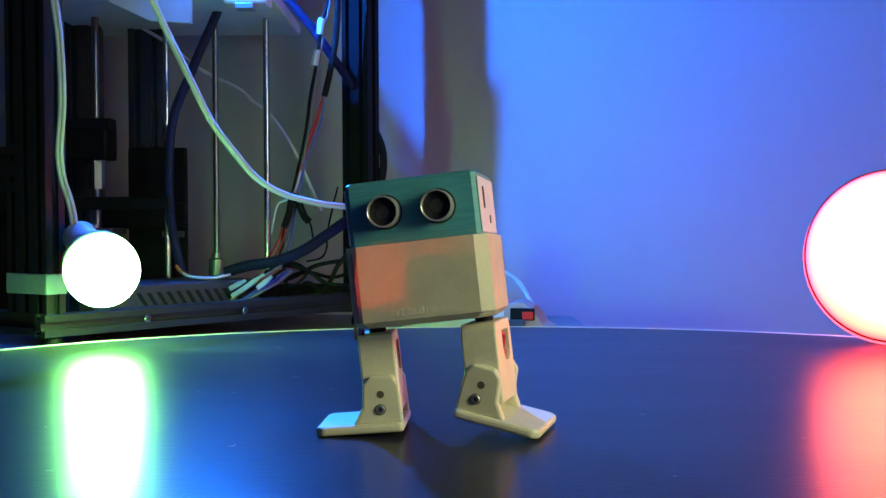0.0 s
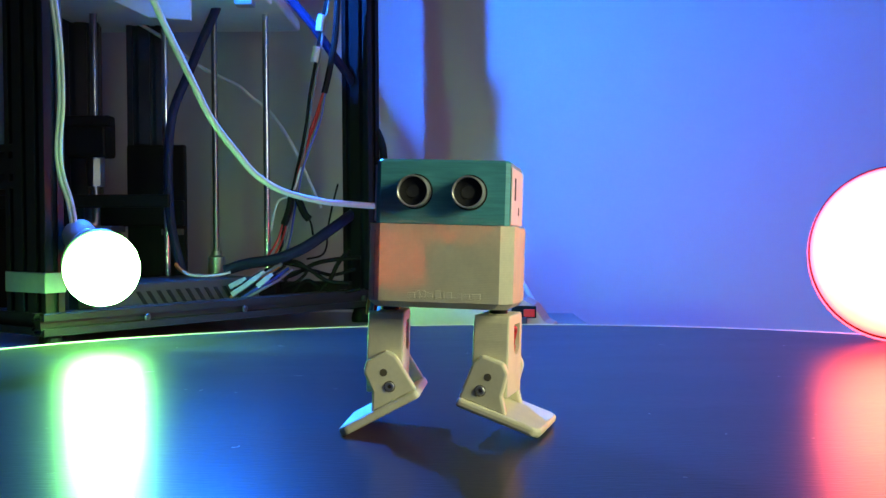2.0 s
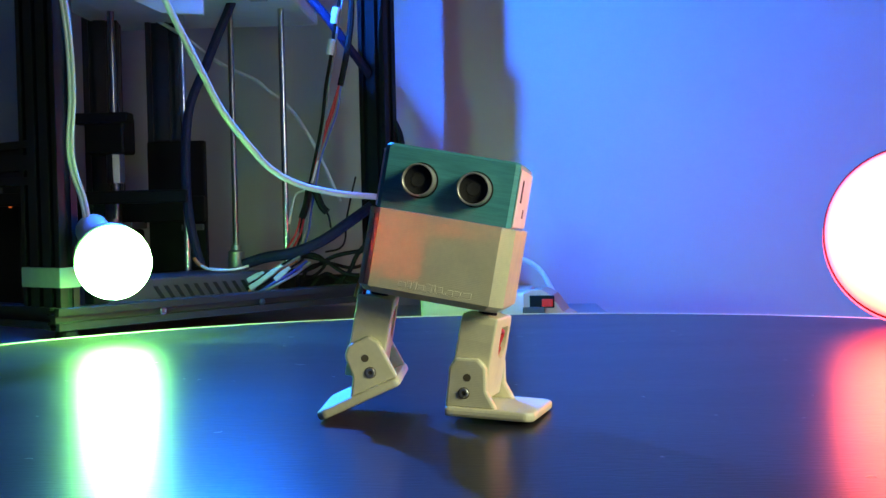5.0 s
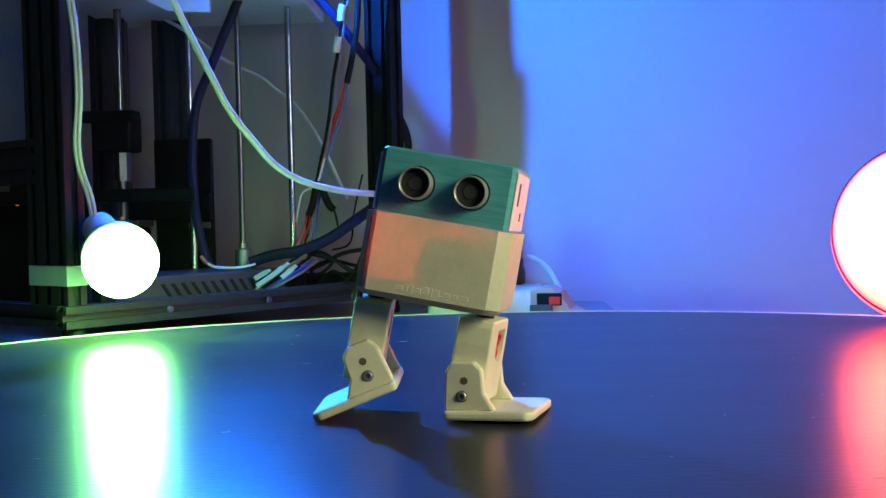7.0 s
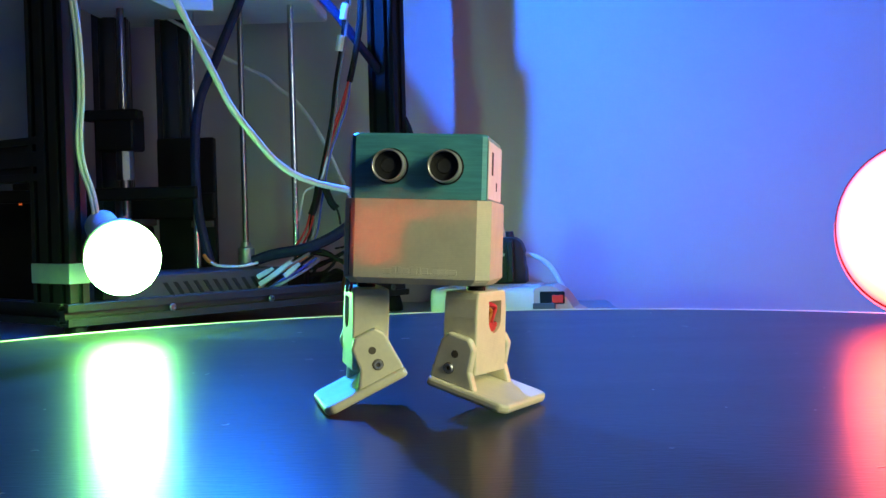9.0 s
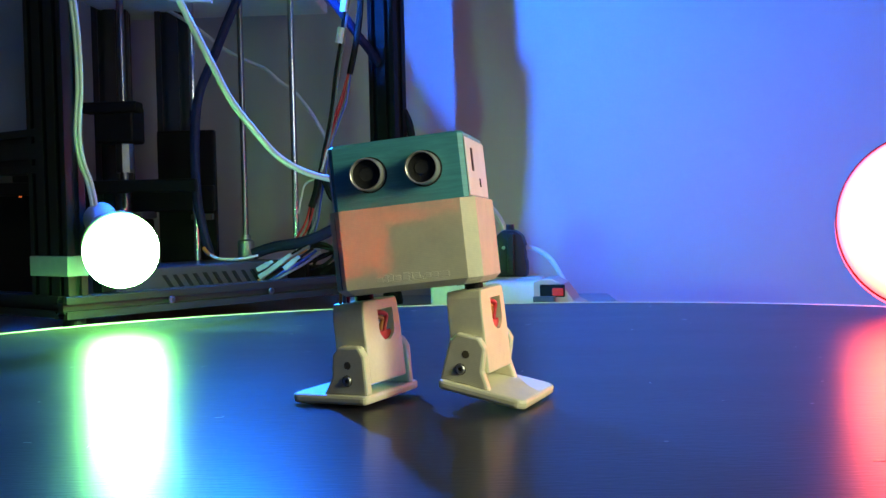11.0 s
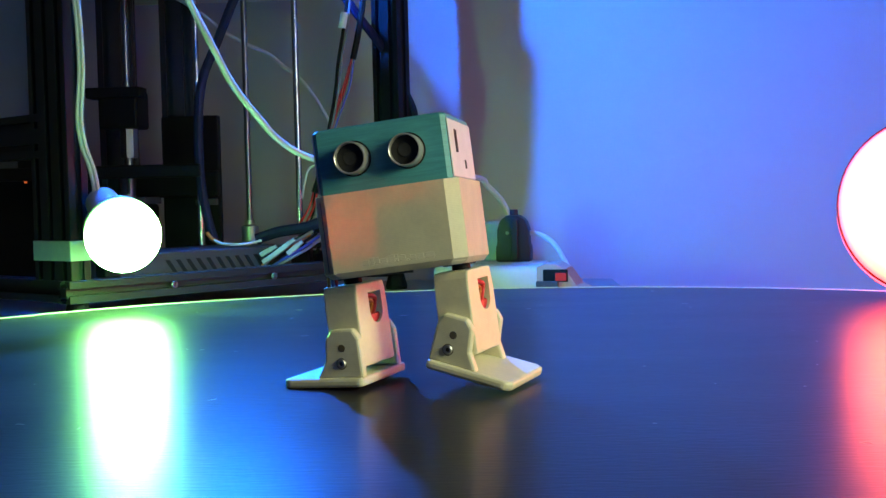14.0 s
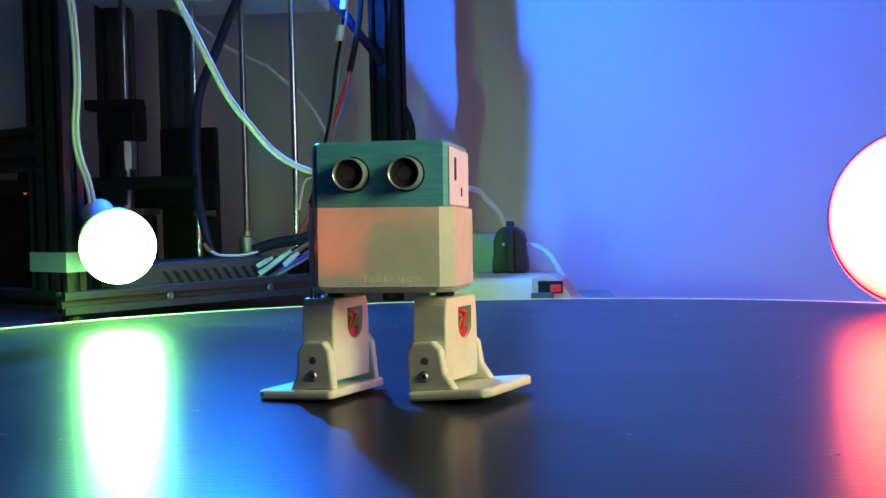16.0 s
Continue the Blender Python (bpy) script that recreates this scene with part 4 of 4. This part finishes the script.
        base = [(o * -0.0105, -0.0222), (o * -0.0090, -0.0238), (o * 0.0294, -0.0238), (o * 0.0328, -0.0205), (o * 0.0328, 0.0240), (o * 0.0296, 0.0275), (o * -0.0090, 0.0275), (o * -0.0105, 0.0258)]
        if s < 0:
            base = base[::-1]
        add_prism(bm, base, zb, zb + 0.0046, "z", 0.0015)
        plate = [(-0.0103, 0.004), (-0.0092, 0.0228), (-0.0062, 0.0275), (0.0048, 0.0275), (0.0086, 0.0235), (0.0094, 0.0125), (0.0146, 0.0040)]
        plate = [(o * x, zb + z) for x, z in plate]
        if s < 0:
            plate = plate[::-1]
        add_prism(bm, plate, -0.0216, -0.0164, "y", 0.0012)
        add_prism(bm, plate, 0.0176, 0.0226, "y", 0.0012)
        foot = part("foot", bm, M_CREAM, r, "cream printed foot with two upright ankle plates")
        m = Matrix.Translation((0, -0.0214, 0)) @ Matrix.Rotation(radians(90), 4, "X")
        part("pivot_hole", turned([(0, 0.0003), (0.0018, 0.0003), (0.0021, -0.0004), (0, -0.0004)], 20, m), M_HOLE, foot, "pivot hole, its shade put into the colour")
        m = Matrix.Translation((-0.0005 if s < 0 else -0.0012, -0.0215, -0.0073)) @ Matrix.Rotation(radians(90), 4, "X")
        part("screw", turned([(0, 0.0002), (0.0010, 0.0002), (0.0011, 0.0011), (0.0019, 0.0011), (0.0024, 0.0004), (0.0024, -0.001), (0, -0.001)], 24, m), M_STEEL, foot, "small steel screw", True)
        part("screw_recess", turned([(0, 0.00035), (0.0027, 0.00035), (0.0029, -0.0004), (0, -0.0004)], 20, m), M_HOLE, foot)
        made_limbs[side] = (leg, foot)
    return r, made_limbs


ROBOT, LEGS_FEET = robot()


# ---- what moves ----
# seconds, then in mm and degrees: the body's place, its lean and turn, the turn of each leg, the tilt of each foot
STEPS = [
    (0, -3.9, 604.9, 53.7, -6.3, -9.4, -2.5, -15.3, 2.5, 19.1),
    (0.1, -3.7, 605.8, 53.9, -6.4, -9.5, -3.0, -15.5, 2.5, 21.2),
    (0.2, -3.7, 605.2, 58.4, -2.7, -9.6, -3.6, -15.1, -14.0, 17.9),
    (0.3, -2.4, 607.1, 60.3, 1.9, -8.8, -2.6, -13.1, -29.2, 16.8),
    (0.5, -2.4, 606.9, 60.1, 2.0, -8.6, -2.1, -12.7, -28.8, 16.5),
    (0.8, -3.3, 607.2, 60.5, 1.9, -8.9, -2.9, -13.4, -29.4, 17.0),
    (0.9, -2.5, 604.3, 54.4, -6.1, -9.5, -3.4, -15.7, 0.6, 18.1),
    (1, -2.1, 605.2, 54.1, -6.7, -9.6, -3.7, -16.1, 2.9, 21.0),
    (1.4, -2.2, 605.0, 54.8, -4.7, -9.6, -3.6, -15.5, -3.3, 18.7),
    (1.5, -2.4, 604.7, 56.6, -2.8, -9.6, -3.8, -15.0, -10.1, 18.5),
    (1.6, 1.0, 605.0, 59.8, 1.4, -9.1, -3.6, -14.0, -27.0, 18.3),
    (2, 0.3, 606.2, 60.5, 1.8, -9.4, -4.4, -14.7, -29.2, 18.2),
    (2.1, 2.1, 602.3, 58.6, -1.5, -9.5, -3.8, -14.8, -17.7, 17.7),
    (2.2, 4.1, 602.9, 53.9, -5.7, -9.6, -3.7, -15.5, -0.2, 20.2),
    (2.5, 4.3, 603.2, 53.7, -6.4, -9.7, -3.8, -15.3, 2.6, 19.2),
    (2.7, 4.2, 603.3, 53.7, -5.6, -9.7, -3.8, -15.4, -0.2, 19.6),
    (2.8, 2.6, 603.1, 57.8, -2.3, -9.6, -3.8, -15.0, -14.0, 17.2),
    (2.9, 4.2, 605.0, 59.5, 0.9, -9.3, -4.0, -14.4, -25.6, 18.3),
    (3, 5.8, 603.6, 60.2, 1.9, -9.2, -3.8, -14.2, -28.6, 17.6),
    (3.4, 5.5, 605.1, 60.0, 1.8, -9.3, -3.9, -14.3, -28.3, 17.5),
    (3.5, 5.2, 603.4, 54.3, 10.4, -7.9, -1.2, -14.2, -32.3, -9.3),
    (3.8, 6.9, 603.9, 54.3, 10.4, -7.9, -1.3, -14.1, -32.0, -9.4),
    (4, 7.1, 599.4, 56.5, 7.1, -7.9, -2.5, -13.2, -30.6, 0.2),
    (4.1, 7.0, 596.0, 62.2, 3.6, -8.9, -3.6, -14.0, -33.5, 21.1),
    (4.5, 4.6, 600.4, 61.2, 2.7, -8.2, -2.6, -13.1, -31.4, 19.1),
    (4.6, 4.1, 601.4, 56.9, 9.8, -7.9, -1.8, -13.6, -34.0, -3.7),
    (5, 3.1, 601.0, 55.7, 10.7, -7.8, -1.1, -13.7, -34.3, -7.3),
    (5.15, 2.5, 602.6, 60.3, 2.7, -7.8, -2.2, -12.7, -30.4, 15.9),
    (5.6, 1.3, 602.8, 60.1, 2.7, -7.8, -2.1, -12.7, -30.3, 15.5),
    (5.7, 0.4, 602.3, 55.3, 9.9, -7.6, -0.4, -13.5, -32.0, -7.1),
    (6.1, -1.0, 602.6, 54.2, 10.8, -7.5, 0.1, -13.5, -31.8, -10.6),
    (6.25, 0.2, 602.7, 60.1, 2.7, -7.8, -2.2, -12.8, -30.3, 15.4),
    (6.5, -0.6, 603.1, 60.1, 2.7, -7.7, -2.1, -12.6, -30.3, 15.6),
    (6.7, -1.0, 602.7, 59.9, 3.2, -7.9, -2.3, -13.0, -30.5, 13.8),
    (6.8, -2.0, 602.6, 54.8, 10.0, -7.5, 0.2, -13.6, -30.9, -8.1),
    (7, -2.2, 602.4, 53.9, 10.8, -7.6, 0.3, -13.4, -32.1, -11.2),
    (7.2, -2.5, 603.0, 54.2, 10.8, -7.4, 0.1, -13.7, -31.0, -10.6),
    (7.3, -2.9, 603.0, 57.3, 7.1, -7.6, -0.7, -13.4, -30.5, 1.1),
    (7.4, -3.7, 603.7, 60.2, 2.7, -8.0, -2.4, -13.3, -30.3, 15.7),
    (7.5, -4.0, 603.2, 60.1, 2.8, -8.0, -2.2, -13.1, -30.6, 15.2),
    (7.8, -3.7, 603.6, 60.0, 3.0, -8.0, -2.6, -13.5, -30.6, 14.5),
    (7.9, -4.3, 602.8, 53.9, 10.4, -7.3, 0.0, -13.8, -32.9, -10.9),
    (8, -4.3, 603.5, 54.0, 10.8, -7.2, -0.1, -14.1, -32.2, -11.7),
    (8.3, -4.4, 603.0, 54.0, 10.4, -7.3, -0.0, -13.9, -32.7, -10.8),
    (8.4, -5.9, 603.2, 57.3, 6.8, -7.7, -1.4, -13.8, -32.3, 1.9),
    (8.5, -7.6, 603.4, 60.5, 2.7, -8.3, -3.3, -14.2, -30.5, 16.6),
    (8.9, -7.5, 603.5, 60.3, 2.6, -8.1, -2.9, -14.0, -30.7, 16.2),
    (9, -7.3, 604.9, 59.8, 2.7, -6.4, 15.1, -24.8, -27.6, 14.7),
    (9.1, -7.5, 604.6, 60.0, 2.8, -6.6, 15.3, -24.5, -27.7, 14.8),
    (9.2, -10.2, 604.0, 59.8, 2.1, -8.3, -16.8, -0.6, -30.3, 17.6),
    (9.5, -6.3, 600.0, 57.0, -1.8, -8.2, -18.3, -9.5, -12.2, 17.4),
    (9.8, -9.7, 608.2, 54.0, -8.4, -8.2, -21.8, -21.1, 3.9, 23.6),
    (10.2, -5.0, 602.1, 53.6, -5.5, -8.1, -26.4, -19.0, 4.7, 17.6),
    (10.6, -10.8, 607.9, 54.0, -8.4, -8.3, -21.5, -21.1, 3.8, 23.7),
    (11, -6.4, 601.7, 53.7, -5.4, -8.1, -25.9, -18.9, 4.4, 17.7),
    (11.3, -6.5, 604.3, 53.2, -6.0, -8.0, -28.0, -18.8, 4.3, 17.8),
    (11.4, -11.5, 607.0, 54.0, -8.0, -8.3, -21.6, -20.8, 3.9, 23.2),
    (11.5, -12.2, 605.9, 54.4, -8.3, -8.3, -19.4, -22.3, 6.2, 23.9),
    (11.7, -10.6, 605.4, 53.9, -7.3, -8.3, -22.5, -20.1, 3.8, 21.7),
    (12, -8.5, 603.2, 54.1, -5.1, -8.1, -26.4, -17.8, 0.6, 17.7),
    (12.1, -8.5, 602.2, 53.6, -5.7, -8.2, -24.5, -19.1, 4.2, 18.3),
    (12.3, -11.3, 608.4, 53.4, -8.2, -8.3, -21.2, -20.6, 3.7, 21.9),
    (12.5, -10.3, 604.1, 53.5, -7.3, -8.6, -19.8, -19.6, 5.8, 20.5),
    (12.7, -9.1, 602.0, 53.6, -5.7, -8.2, -24.1, -19.2, 4.1, 18.3),
    (12.9, -11.2, 607.8, 53.5, -7.9, -8.3, -21.4, -20.3, 3.9, 21.3),
    (13, -11.5, 607.3, 54.2, -8.6, -8.4, -18.6, -22.4, 6.9, 24.3),
    (13.1, -12.5, 609.6, 54.2, -8.6, -8.4, -20.3, -20.9, 2.4, 23.1),
    (13.3, -10.3, 605.5, 53.6, -6.8, -8.3, -22.4, -19.9, 2.2, 20.5),
    (13.5, -8.2, 603.8, 54.0, -5.1, -7.9, -27.7, -18.8, 1.2, 17.8),
    (13.8, -8.8, 605.1, 53.9, -6.9, -8.2, -22.9, -19.6, 4.1, 21.0),
    (14, -8.9, 603.0, 54.0, -6.6, -8.6, -19.3, -19.2, 3.3, 20.0),
    (14.3, -6.7, 600.2, 53.8, -6.0, -8.1, -23.9, -19.5, 3.7, 18.9),
    (14.5, -7.2, 602.5, 53.9, -6.3, -7.7, -26.4, -19.9, 3.6, 19.5),
    (14.6, -9.5, 608.4, 53.2, -7.9, -8.2, -22.5, -19.9, 0.4, 21.3),
    (14.7, -8.5, 611.7, 54.2, -8.7, -8.2, -21.8, -20.2, -0.5, 22.4),
    (14.9, -9.0, 607.7, 53.2, -7.6, -8.1, -23.0, -19.7, 0.5, 20.9),
    (15, -7.1, 599.8, 50.5, 2.1, -6.3, -21.0, -22.3, -6.5, -1.6),
    (15.2, -7.2, 600.5, 50.5, 2.0, -6.5, -21.9, -22.8, -5.2, -1.4),
    (15.35, -8.9, 600.3, 49.7, -0.9, -6.8, -24.3, -20.4, -1.1, 4.7),
    (15.5, -9.9, 600.4, 51.6, -3.0, -7.2, -26.2, -18.3, 1.1, 9.4),
    (15.65, -9.1, 599.3, 49.3, -1.2, -6.8, -23.8, -21.5, -1.3, 0.8),
    (15.8, -8.1, 599.0, 50.4, 0.4, -6.6, -22.8, -23.5, -4.8, -5.7),
    (16, -8.2, 599.6, 50.3, 0.4, -6.7, -23.5, -24.1, -3.2, -5.8),
]


def motions():
    walk(ROBOT, [(t, pose(x / 1000, y / 1000, z / 1000, NOD, lean, turn)) for t, x, y, z, lean, turn, *_ in STEPS])
    for i, (side, s) in enumerate((("left", -1), ("right", 1))):
        leg, foot = LEGS_FEET[side]
        rows, steps = [], []
        for row in STEPS:
            hip = pose(0, 0, 0, -NOD) @ pose(s * HIP + SHIFT, 0, -LEG, 0, 0, row[6 + i] - row[5])
            rows.append((row[0], hip))
            steps.append((row[0], hip @ pose(0, 0, 0, 0, row[8 + i], 0)))
        walk(leg, rows)
        walk(foot, steps)


motions()
